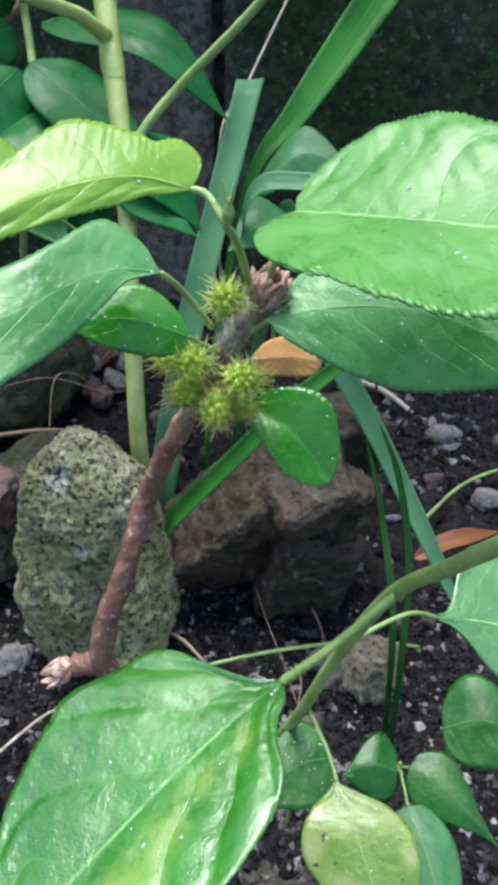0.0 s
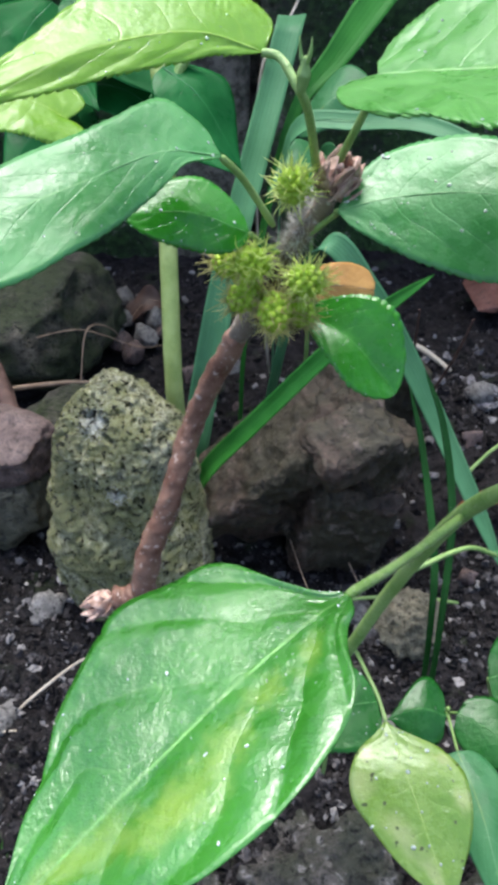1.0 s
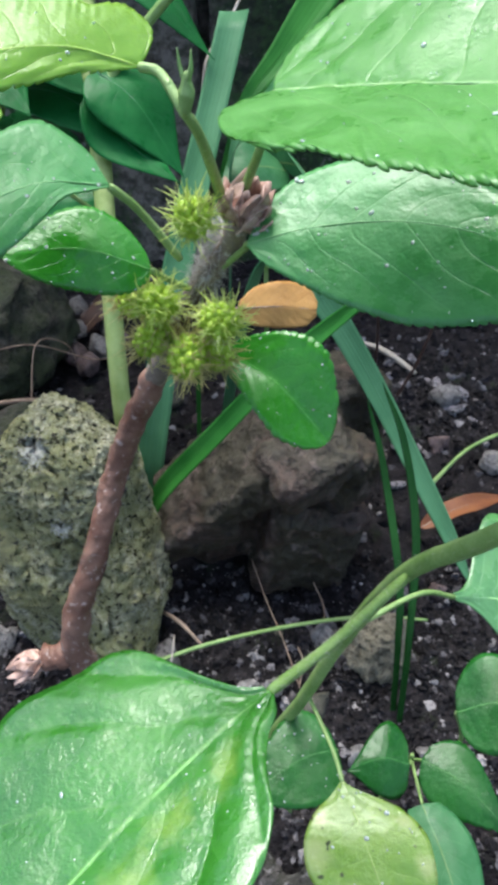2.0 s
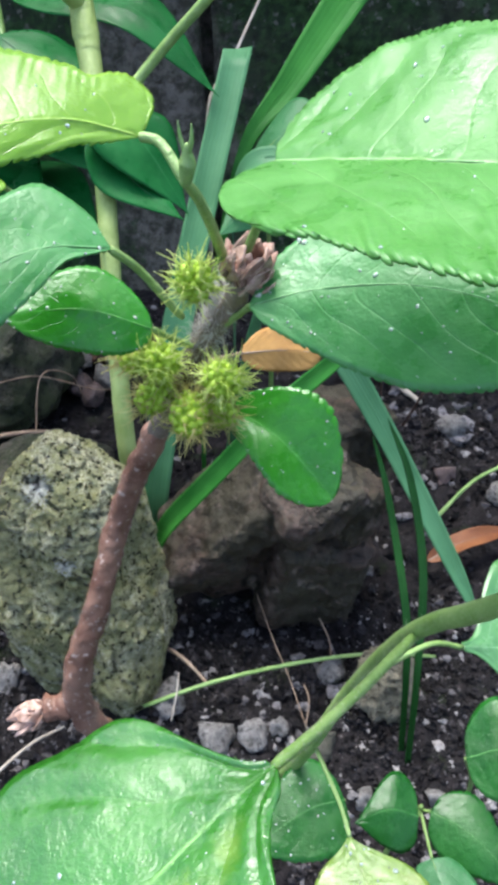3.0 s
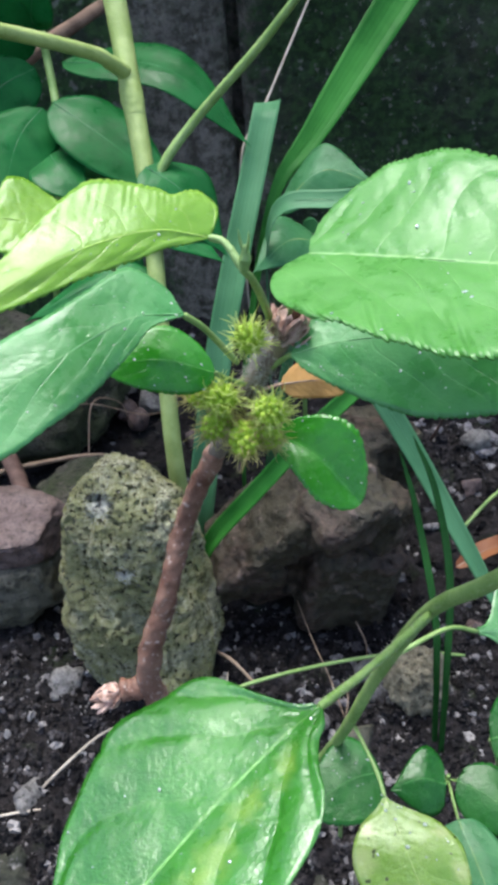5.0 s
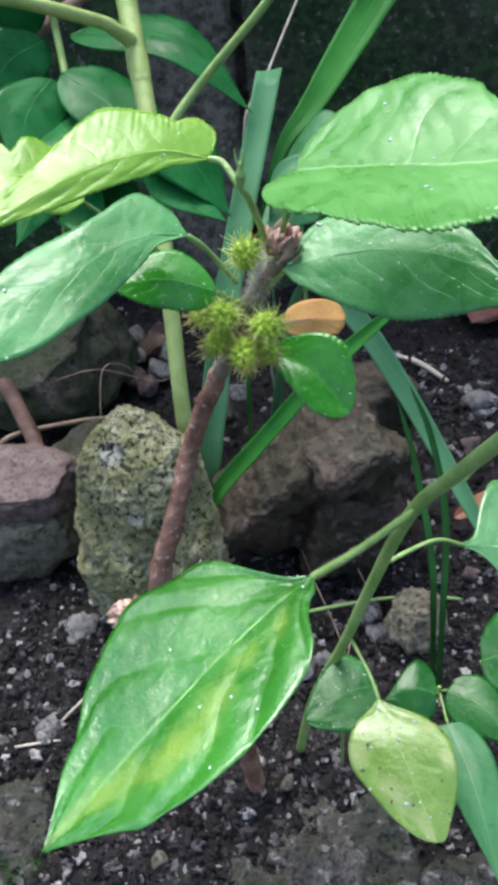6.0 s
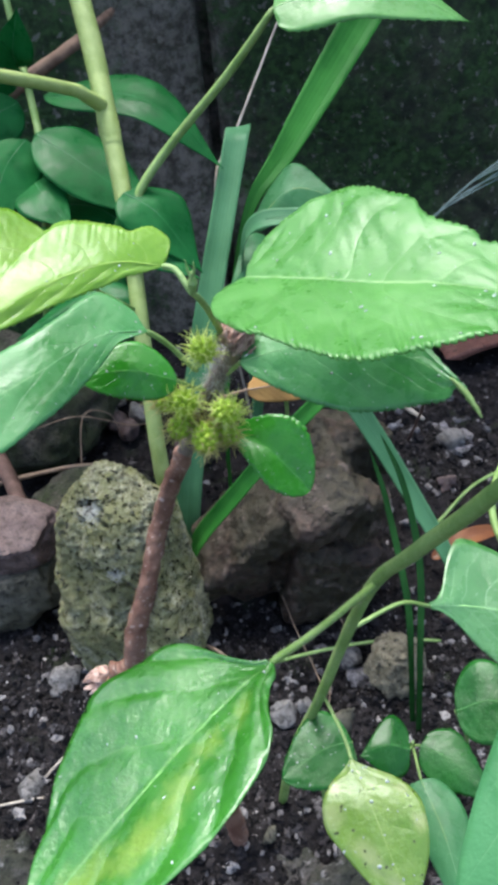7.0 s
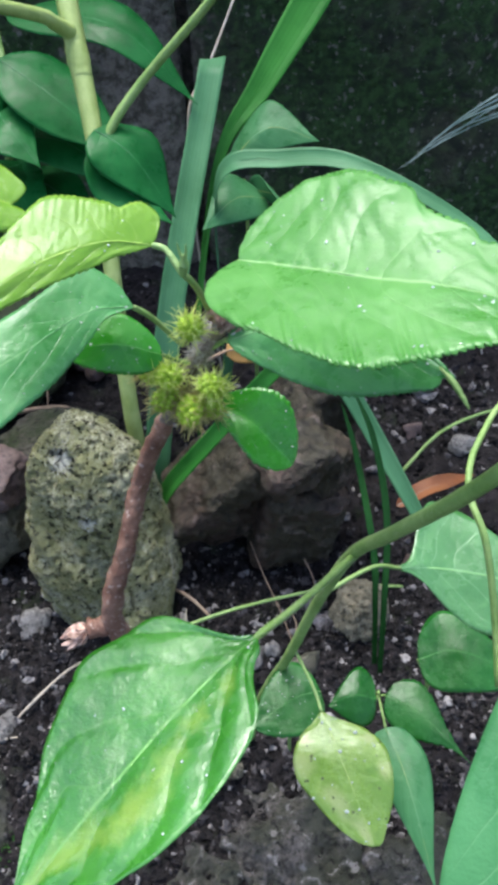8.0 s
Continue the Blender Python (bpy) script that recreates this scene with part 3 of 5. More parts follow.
def ground():
    xs = np.concatenate([-np.geomspace(600, 0.42, 26)[:-1], np.linspace(-0.4, 0.4, 330), np.geomspace(0.42, 600, 26)[1:]])
    ys = np.concatenate([-np.geomspace(600, 0.06, 26)[:-1], np.linspace(-0.05, 0.84, 370), np.geomspace(0.9, 600, 24)])
    verts = [(x, y, soil_height(x, y)) for y in ys for x in xs]
    n = len(xs)
    faces = [(r * n + c, r * n + c + 1, r * n + n + c + 1, r * n + n + c) for r in range(len(ys) - 1) for c in range(n - 1)]
    ob = mesh_object("ground", verts, faces, SOIL)
    return tagged(ob, "dark moist garden soil with crumbs and grit", "ground", kind="structure")


ground()


def wall():
    """A garden wall of large weathered blocks with open vertical joints."""
    base = thing("wall_back", (0, WALL_Y, 0), "dark mossy weathered concrete block wall behind the plants", "wall", kind="structure")
    edges = [-3.0, -2.1, -1.25, -0.47, -0.030, 0.66, 1.4, 2.2, 3.0]
    rng = random.Random(4)
    for row in range(2):
        z0, z1 = row * 0.45 - 0.05, row * 0.45 + 0.395
        for k in range(len(edges) - 1):
            shift = 0.33 if row % 2 else 0.0
            x0, x1 = edges[k] + shift + 0.006, edges[k + 1] + shift - 0.006
            near = row == 0 and 3 <= k <= 4
            nx, nz = (90, 60) if near else (10, 8)
            back = rng.uniform(0.0, 0.012)
            verts, faces = [], []
            for j in range(nz + 1):
                for i in range(nx + 1):
                    a, b = i / nx, j / nz
                    x, z = x0 + (x1 - x0) * a, z0 + (z1 - z0) * b
                    edge = min(a * (x1 - x0), (1 - a) * (x1 - x0), b * (z1 - z0), (1 - b) * (z1 - z0))
                    y = WALL_Y + back + 0.014 * math.exp(-edge / 0.012)
                    y += 0.012 * noise.noise(vec(x * 6, z * 6, row)) + 0.005 * noise.noise(vec(x * 24, z * 24, 3)) + 0.003 * noise.noise(vec(x * 70, z * 70, 6))
                    verts.append((x, y, z))
            w = nx + 1
            faces = [(j * w + i, j * w + i + 1, j * w + w + i + 1, j * w + w + i) for j in range(nz) for i in range(nx)]
            n = len(verts)
            rim = [i for i in range(w)] + [j * w + nx for j in range(1, nz + 1)] + [nz * w + i for i in range(nx - 1, -1, -1)] + [j * w for j in range(nz - 1, 0, -1)]
            verts += [(verts[i][0], WALL_Y + 0.2, verts[i][2]) for i in rim]
            m = len(rim)
            faces += [(rim[(i + 1) % m], rim[i], n + i, n + (i + 1) % m) for i in range(m)]
            faces.append(tuple(n + i for i in range(m)))
            block = mesh_object("block", verts, faces, WALL)
            block.data.polygons.foreach_set("use_smooth", [i < nx * nz for i in range(len(faces))])
            part(block, base)
    core = [(-3.3, WALL_Y + 0.05, -0.06), (3.3, WALL_Y + 0.05, -0.06), (3.3, WALL_Y + 0.19, -0.06), (-3.3, WALL_Y + 0.19, -0.06)]
    core += [(x, y, 0.84) for x, y, _ in core]
    part(mesh_object("mortar_core", core, [(3, 2, 1, 0), (4, 5, 6, 7), (0, 1, 5, 4), (1, 2, 6, 5), (2, 3, 7, 6), (3, 0, 4, 7)], WALL, smooth=False), base)


wall()

# ---- the stones ----


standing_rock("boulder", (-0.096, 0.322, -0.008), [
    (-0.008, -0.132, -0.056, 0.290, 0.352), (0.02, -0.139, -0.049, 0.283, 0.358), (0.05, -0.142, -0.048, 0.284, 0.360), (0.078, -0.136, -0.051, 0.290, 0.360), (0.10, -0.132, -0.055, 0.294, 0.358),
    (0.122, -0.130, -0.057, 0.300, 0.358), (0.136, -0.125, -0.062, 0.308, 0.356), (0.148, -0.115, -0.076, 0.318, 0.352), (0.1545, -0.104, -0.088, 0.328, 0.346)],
    MOSSROCK, "upright greenish limestone rock with pits, pale patches and painted glints", 3)

fused_rock("boulder", (0.022, 0.38, -0.004), [
    ((0.002, 0.3650, 0.0850), (0.066, 0.031, 0.0130), (0.100, 0.006, 0.086), (-0.63, -0.27, 0.73)),
    ((0.0385, 0.3300, 0.1140), (0.0260, 0.0185, 0.0140), (0.90, 0.32, 0.36), (-0.42, -0.42, 0.80)),
    ((0.0560, 0.3450, 0.0980), (0.0140, 0.0200, 0.0220), (0.60, 0.75, -0.10), (0.1, -0.2, 1.0)),
    ((0.0560, 0.3860, 0.0700), (0.0230, 0.0260, 0.0640), (1.0, 0.3, -0.12), (0.05, 0.16, 1.0)),
    ((0.0380, 0.3560, 0.0300), (0.0300, 0.0220, 0.0400), (1.0, 0.15, -0.20), (0.1, -0.1, 1.0)),
    ((-0.0300, 0.3500, 0.0450), (0.0280, 0.0150, 0.0120), (1.0, 0.10, 0.38), (-0.3, -0.4, 1.0)),
    ((0.0060, 0.3900, 0.0340), (0.0480, 0.0280, 0.0360), (1.0, 0.2, 0.1), (0.0, 0.0, 1.0))],
    BROWNROCK, "jagged brown stone with a sloping slab and broken nose", 11, rough=0.0022)
rock("stone", (-0.200, 0.372, -0.008), (0.046, 0.034, 0.033), GREYROCK, "rough grey-green stone under a reddish one", 21, [((0.2, -1, 0.1), 0.75), ((0, 0, 1), 0.7), ((1, 0, 0), 0.8)], 0.18, 0.04)
rock("stone", (-0.205, 0.380, 0.036), (0.056, 0.036, 0.026), REDROCK, "flat reddish-brown stone lying on another stone", 31, [((0, -0.5, 1), 0.55), ((0.1, -1, -0.1), 0.7), ((1, -0.2, 0), 0.8)], 0.14, 0.0)
rock("stone", (0.076, 0.281, -0.008), (0.020, 0.018, 0.021), PITTED, "small rough grey-brown stone on the soil", 41, [((0, -1, 0.4), 0.7), ((-0.6, -0.6, 0.5), 0.75), ((0.8, -0.3, 0.5), 0.72)], 0.25, 0.06, grain=2.5, crag=0.12)
fused_rock("stone", (0.020, 0.150, -0.02), [
    ((0.018, 0.142, -0.004), (0.034, 0.022, 0.011), (1.0, 0.35, 0.1), (-0.1, -0.25, 1.0)),
    ((0.034, 0.122, -0.006), (0.022, 0.016, 0.012), (0.8, -0.5, 0.1), (0.1, -0.1, 1.0)),
    ((0.002, 0.158, -0.008), (0.020, 0.014, 0.010), (0.6, 0.8, 0.0), (-0.2, 0.1, 1.0))],
    DARKROCK, "flat rugged grey-brown stone half sunk in the soil", 51, rough=0.004)
fused_rock("stone", (-0.030, 0.128, -0.02), [
    ((-0.030, 0.130, -0.005), (0.018, 0.014, 0.011), (1.0, -0.4, 0.0), (0.1, -0.2, 1.0)),
    ((-0.044, 0.120, -0.008), (0.014, 0.012, 0.010), (0.7, 0.7, 0.1), (-0.1, 0.0, 1.0))],
    DARKROCK, "small rugged grey stone half sunk in the soil", 53, rough=0.004)
fused_rock("stone", (0.080, 0.118, -0.02), [
    ((0.082, 0.118, -0.004), (0.026, 0.024, 0.012), (1.0, 0.2, 0.05), (0.0, -0.15, 1.0)),
    ((0.096, 0.136, -0.006), (0.020, 0.014, 0.012), (0.7, 0.6, 0.0), (0.1, 0.1, 1.0))],
    DARKROCK, "dark bluish flat stone half sunk in the soil", 57, rough=0.003)
fused_rock("stone", (-0.168, 0.160, -0.02), [
    ((-0.168, 0.162, -0.004), (0.030, 0.026, 0.014), (1.0, 0.3, 0.0), (0.1, -0.2, 1.0)),
    ((-0.150, 0.146, -0.006), (0.020, 0.016, 0.012), (0.8, -0.5, 0.0), (-0.1, 0.0, 1.0))],
    DARKROCK, "dark bluish stone with moss on the soil", 55, rough=0.004)
rock("boulder", (-0.250, 0.590, -0.02), (0.105, 0.085, 0.062), MOSSDARK, "low dark boulder in the shade near the wall", 61, [((0, -0.4, 1), 0.65), ((1, -0.4, 0.2), 0.75)], 0.2, 0.04)
rock("stone", (-0.150, 0.460, -0.01), (0.05, 0.04, 0.03), MOSSDARK, "dark rough stone behind the mossy rock", 63, [((0, 0, 1), 0.65)], 0.2, 0.04)


def bent_slab():
    """A piece of a broken clay roof tile at the foot of the wall."""
    verts, faces, n = [], [], 16
    for k in range(n + 1):
        a = radians(150 - 120 * k / n)
        for r in (0.075, 0.062):
            for y in (0.0, 0.06 + 0.008 * math.sin(k * 1.7)):
                verts.append((math.cos(a) * r * 1.6, y, (math.sin(a) * r - 0.035) * 0.45))
    for k in range(n):
        a = 4 * k
        b = a + 4
        faces += [(a, a + 1, b + 1, b), (a + 2, b + 2, b + 3, a + 3), (a, b, b + 2, a + 2), (a + 1, a + 3, b + 3, b + 1)]
    faces += [(0, 2, 3, 1), (4 * n, 4 * n + 1, 4 * n + 3, 4 * n + 2)]
    ob = mesh_object("roof_tile", verts, faces, TERRACOTTA)
    bev = ob.modifiers.new("worn", "BEVEL")
    bev.width, bev.segments = 0.002, 2
    ob.matrix_world = pose(0.290, 0.655, 0.016, 0, 0, 5)
    return tagged(ob, "broken reddish clay roof tile on the ground", "tile")


bent_slab()

# ---- the mulberry cutting ----
MB = (-0.028, 0.183, -0.004)
mulberry = thing("mulberry_plant", MB, "young mulberry cutting with green hairy fruits and serrated leaves", "plant")
part(tube("stem", [MB, (-0.031, 0.181, 0.05), (-0.040, 0.177, 0.12), (-0.0535, 0.1715, 0.176), (-0.0430, 0.179, 0.214), (-0.0330, 0.190, 0.2425), (-0.0190, 0.184, 0.2765)],
          (0.0050, 0.0048, 0.0046, 0.0044, 0.0038, 0.0034, 0.0033), BARK, 120, 20, 0.3, 3.0), mulberry, "brown bark with pale flecks")
part(tube("upper_stem", [(-0.0195, 0.184, 0.275), (-0.0115, 0.179, 0.291), (-0.0055, 0.1765, 0.305), (0.0008, 0.1745, 0.3150), (0.0032, 0.1690, 0.3225)],
          (0.0034, 0.0030, 0.0025, 0.0024, 0.0022), GREYBARK, 30, 14, 0.3, 9.0), mulberry, "grey knobbly young wood")
part(tube("stub", [(-0.0525, 0.173, 0.1745), (-0.0600, 0.172, 0.1725), (-0.0655, 0.1715, 0.1725)], (0.0046, 0.0042, 0.0045), BARK, 14, 12, 0.3, 5.0), mulberry, "short pruned side stub")


def scales(name, centre, axis, size, count, seed, parent, label):
    """A dried bud: a tuft of small curled scales round an axis."""
    rng = random.Random(seed)
    axis = Vector(axis).normalized()
    verts, faces = [], []
    for k in range(count):
        around = Vector((rng.uniform(-1, 1), rng.uniform(-1, 1), rng.uniform(-1, 1)))
        out = (around - axis * around.dot(axis)).normalized()
        grow = (axis * rng.uniform(0.3, 1.0) + out * rng.uniform(0.35, 0.9)).normalized()
        flat = grow.cross(out).normalized()
        lift = grow.cross(flat)
        start = Vector(centre) + out * size * rng.uniform(0.05, 0.3) + axis * size * rng.uniform(-0.4, 0.3)
        long, wide = size * rng.uniform(0.5, 0.95), size * rng.uniform(0.22, 0.4)
        n = len(verts)
        rows = 5
        for j in range(rows):
            a = j / (rows - 1)
            w = wide * math.sin(math.pi * (0.18 + 0.8 * a)) * 0.8
            mid = start + grow * long * a + lift * (size * 0.3 * a * a * rng.uniform(0.6, 1.4))
            for s in (-1, 0, 1):
                verts.append(mid + flat * w * s - lift * abs(s) * w * 0.5)
        faces += [(n + r * 3 + c, n + r * 3 + c + 1, n + r * 3 + c + 4, n + r * 3 + c + 3) for r in range(rows - 1) for c in range(2)]
    ob = mesh_object(name, verts, faces, DRYBUD)
    mod = ob.modifiers.new("thickness", "SOLIDIFY")
    mod.thickness = 0.0003
    return part(ob, parent, label)


scales("dried_bud", (-0.0675, 0.171, 0.1725), (-0.8, -0.5, 0.1), 0.0082, 26, 4, mulberry, "withered pinkish-brown bud on the stub")
scales("dried_tip", (0.0040, 0.1670, 0.3260), (0.3, -0.3, 0.9), 0.0078, 46, 8, mulberry, "withered pinkish-brown shoot tip")


def fruit(centre, axis, size, seed, hair, label):
    """A green mulberry: a cob of small drupelets, each with a forked withering style."""
    rng = random.Random(seed)
    axis = Vector(axis).normalized()
    centre = Vector(centre)
    bm = bmesh.new()
    spots = []
    for k in range(44):
        z = 1 - 2 * (k + 0.5) / 44
        a = k * 2.39996
        r = math.sqrt(1 - z * z)
        d = Vector((math.cos(a) * r, math.sin(a) * r, z))
        turn = axis.to_track_quat("Z", "Y")
        d = turn @ Vector((d.x * 0.72, d.y * 0.72, d.z))
        p = centre + d * size
        spots.append((p, d.normalized()))
        bmesh.ops.create_icosphere(bm, subdivisions=1, radius=size * 0.26, matrix=Matrix.Translation(p - d * size * 0.14))
    bmesh.ops.create_icosphere(bm, subdivisions=2, radius=size * 0.72, matrix=Matrix.Translation(centre))
    me = bpy.data.meshes.new("fruit")
    bm.to_mesh(me)
    bm.free()
    me.polygons.foreach_set("use_smooth", [True] * len(me.polygons))
    me.materials.append(FRUIT)
    ob = part(new("fruit", me), mulberry, label)
    verts, faces = [], []
    for p, d in spots:
        for _ in range(5):
            go = (d + 0.55 * Vector((rng.uniform(-1, 1), rng.uniform(-1, 1), rng.uniform(-1, 1)))).normalized()
            bend = Vector((rng.uniform(-1, 1), rng.uniform(-1, 1), rng.uniform(-0.6, 1)))
            long = size * rng.uniform(0.3, 0.85)
            side = go.cross(vec(0.2, 0.5, 0.8)).normalized()
            other = go.cross(side)
            n = len(verts)
            for j in range(4):
                a = j / 3
                q = p + go * long * a + bend * long * 0.6 * a * a
                r = 0.0002 * (1 - 0.7 * a)
                for m in range(3):
                    ang = m * 2.0944
                    verts.append(q + (side * math.cos(ang) + other * math.sin(ang)) * r)
            faces += [(n + j * 3 + m, n + j * 3 + (m + 1) % 3, n + j * 3 + 3 + (m + 1) % 3, n + j * 3 + 3 + m) for j in range(3) for m in range(3)]
    part(tagged(mesh_object("style_tuft", verts, faces, hair), kind="stuff"), ob, "fine thread-like styles")
    return ob


fruit((-0.0052, 0.1600, 0.3280), (0.2, -0.6, 0.8), 0.0045, 1, HAIR, "bright green hairy unripe mulberry")
fruit((-0.0145, 0.1690, 0.3055), (-0.4, -0.7, 0.5), 0.0051, 2, HAIR, "bright green hairy unripe mulberry")
fruit((-0.0012, 0.1655, 0.3025), (0.6, -0.7, 0.3), 0.0050, 3, HAIR, "bright green hairy unripe mulberry")
fruit((-0.0090, 0.1645, 0.2945), (0.0, -0.8, -0.3), 0.0053, 4, HAIRDRY, "olive green hairy unripe mulberry")
fruit((-0.0165, 0.1695, 0.2960), (-0.7, -0.5, -0.2), 0.0048, 5, HAIRDRY, "olive green hairy unripe mulberry")
fruit((-0.0030, 0.1690, 0.2925), (0.6, -0.4, -0.5), 0.0048, 6, HAIRDRY, "olive green hairy unripe mulberry")
fruit((-0.0205, 0.1765, 0.3010), (-0.8, 0.1, 0.2), 0.0044, 7, HAIRDRY, "olive green hairy unripe mulberry")
fruit((-0.0090, 0.1720, 0.2885), (0.1, -0.1, -1.0), 0.0046, 8, HAIRDRY, "olive green hairy unripe mulberry")



def fuzz(points, radius, count, length, owner, label, seed, fine=0.0001):
    """Short pale hairs round a stem that runs through points."""
    rng = random.Random(seed)
    path = curve_points(points, 60)
    verts, faces = [], []
    for k in range(count):
        a = rng.random() * 59.99
        p = path[int(a)].lerp(path[int(a) + 1], a % 1)
        d = Vector((rng.uniform(-1, 1), rng.uniform(-1, 1), rng.uniform(-1, 1))).normalized()
        p = p + d * radius
        end = p + (d + 0.6 * Vector((rng.uniform(-1, 1), rng.uniform(-1, 1), rng.uniform(-1, 1)))) * length * rng.uniform(0.4, 1.0)
        side = d.cross(vec(0.3, 0.5, 0.8)).normalized() * fine
        n = len(verts)
        verts += [p - side, p + side, p + d.cross(side), end]
        faces += [(n, n + 1, n + 3), (n + 1, n + 2, n + 3), (n + 2, n, n + 3)]
    return part(tagged(mesh_object("fuzz", verts, faces, FUZZ), kind="stuff"), owner, label)


fuzz([(-0.0150, 0.1810, 0.285), (-0.0055, 0.1765, 0.305), (0.0005, 0.1755, 0.319)], 0.0026, 2600, 0.0034, mulberry, "pale cottony hairs on the young wood", 77)
fuzz([(-0.034, 0.180, 0.08), (-0.040, 0.177, 0.12), (-0.0520, 0.1720, 0.172), (-0.0430, 0.179, 0.214)], 0.0044, 900, 0.0012, mulberry, "fine pale hairs and flakes on the bark", 78)

# the green shoot with its bud
part(tube("shoot", [(0.0008, 0.1725, 0.322), (-0.0008, 0.1655, 0.333), (-0.0030, 0.1560, 0.3445), (-0.0052, 0.1515, 0.350)], (0.0011, 0.0010, 0.0009, 0.0009), PETIOLE, 20, 10, 0.1), mulberry, "thin green side shoot")
bud = part(tube("bud", [(-0.0048, 0.1518, 0.3490), (-0.0042, 0.1508, 0.3525), (-0.0040, 0.1502, 0.3558)], (0.0009, 0.0014, 0.0003), PETIOLE, 16, 10), mulberry, "small pointed green bud")
for dx, dy in ((0.0012, -0.0008), (-0.0012, 0.0006)):
    part(tube("stipule", [(-0.0042, 0.1506, 0.3535), (-0.0041 + dx * 0.7, 0.1503 + dy, 0.3562), (-0.0041 + dx * 0.9, 0.1500 + dy, 0.3590)], (0.0005, 0.0004, 0.0001), PETIOLE, 10, 6), bud)


def petiole(points, radius, owner, material=None):
    return part(tube("petiole", points, (radius * 0.8, radius * 0.74, radius * 0.85), material or PETIOLE, 18, 8, 0.06), owner)


a_leaf = leaf("leaf", [(-0.0123, 0.1580, 0.3547), (-0.0232, 0.1530, 0.3590), (-0.0366, 0.1440, 0.3595), (-0.0527, 0.1290, 0.3570), (-0.0640, 0.1170, 0.3540)], (0.002, 0.0130, 0.0050), (-0.003, -0.0098, -0.0066),
              outline((0, 0.2), (0.02, 0.7), (0.08, 0.92), (0.15, 0.9), (0.21, 0.76), (0.27, 0.92), (0.36, 1.1), (0.48, 1.42), (0.58, 1.62), (0.66, 1.3), (0.74, 0.8), (0.85, 0.4), (1, 0)), LIME, mulberry,
              "lime-green young leaf folded along its midrib", teeth=36, tooth=0.06, ripple=0.022, veins=7, slant=1.8, lobe=0.003, steps=150, across=12, midrib=0.0003, seed=1, pucker=-0.013,
              profile_right=outline((0, 0.02), (0.07, 0.16), (0.17, 0.34), (0.28, 0.56), (0.48, 0.64), (0.61, 0.58), (0.72, 0.4), (0.85, 0.2), (1, 0)))
petiole([(-0.0120, 0.1582, 0.3546), (-0.0085, 0.1560, 0.3540), (-0.0050, 0.1520, 0.3495)], 0.0011, a_leaf)
b_leaf = leaf("leaf", [(-0.0212, 0.1671, 0.3317), (-0.0328, 0.1602, 0.3350), (-0.0454, 0.1463, 0.3345), (-0.0618, 0.1314, 0.3320), (-0.0760, 0.1150, 0.3290)], (-0.002, 0.0118, 0.0062), (0.004, -0.0122, -0.0078),
              outline((0, 0.03), (0.05, 0.5), (0.15, 0.88), (0.23, 1.1), (0.28, 1.12), (0.42, 1.0), (0.54, 0.95), (0.73, 0.9), (0.88, 0.5), (1, 0)), MULBERRY, mulberry,
              "dark green serrated leaf, wet on top", teeth=30, tooth=0.028, ripple=0.012, veins=7, slant=2.6, steps=140, across=10, midrib=0.00025, seed=2,
              profile_right=outline((0, 0.02), (0.09, 0.12), (0.18, 0.24), (0.27, 0.52), (0.39, 0.74), (0.49, 0.86), (0.6, 0.93), (0.7, 0.98), (0.82, 0.8), (0.92, 0.45), (1, 0)))
petiole([(-0.0212, 0.1671, 0.3316), (-0.0165, 0.1700, 0.3255), (-0.0095, 0.1745, 0.3125)], 0.0011, b_leaf)
c_leaf = leaf("leaf", [(-0.0154, 0.1695, 0.3128), (-0.0290, 0.1691, 0.3180), (-0.0450, 0.1672, 0.3180)], (0.000, 0.0080, 0.0055), (0.000, -0.0055, -0.0068), ovate(0.45, 0.6, 0.8), FRESH, mulberry,
              "small fresh green leaf beneath a larger one", teeth=16, tooth=0.05, ripple=0.014, veins=6, steps=90, midrib=0.0002, seed=3)
petiole([(-0.0154, 0.1695, 0.3128), (-0.0120, 0.1720, 0.3090), (-0.0080, 0.1750, 0.3050)], 0.0009, c_leaf)
d_leaf = leaf("leaf", [(0.0096, 0.1520, 0.3521), (0.0255, 0.1373, 0.3567), (0.0400, 0.1256, 0.3596), (0.0600, 0.1120, 0.3620), (0.0820, 0.0990, 0.3600)], (0.002, 0.0360, 0.0100), (-0.0035, -0.0300, 0.0020),
              outline((0, 0.12), (0.04, 0.32), (0.12, 0.54), (0.25, 0.8), (0.35, 0.9), (0.48, 0.96), (0.56, 0.88), (0.615, 0.84), (0.635, 0.68), (0.69, 0.58), (0.735, 0.54), (0.755, 0.43), (0.8, 0.42), (0.9, 0.2), (1, 0)), BRIGHT, mulberry,
              "large bright green serrated leaf with puckered veins", teeth=56, tooth=0.034, ripple=0.016, veins=7, slant=2.0, lobe=0.0080, lobe_left=0.0, steps=280, across=20, midrib=0.00025, seed=4, pucker=0.010,
              right_end=(-0.0021, -0.0300, -0.0016),
              profile_right=outline((0, 0.96), (0.05, 1.05), (0.1, 1.06), (0.15, 1.1), (0.2, 1.15), (0.3, 1.18), (0.4, 1.15), (0.5, 1.02), (0.6, 0.84), (0.7, 0.61), (0.8, 0.38), (0.9, 0.17), (1, 0)))
petiole([(0.0096, 0.1520, 0.3518), (0.0085, 0.1580, 0.3440), (0.0020, 0.1710, 0.3230)], 0.0011, d_leaf)
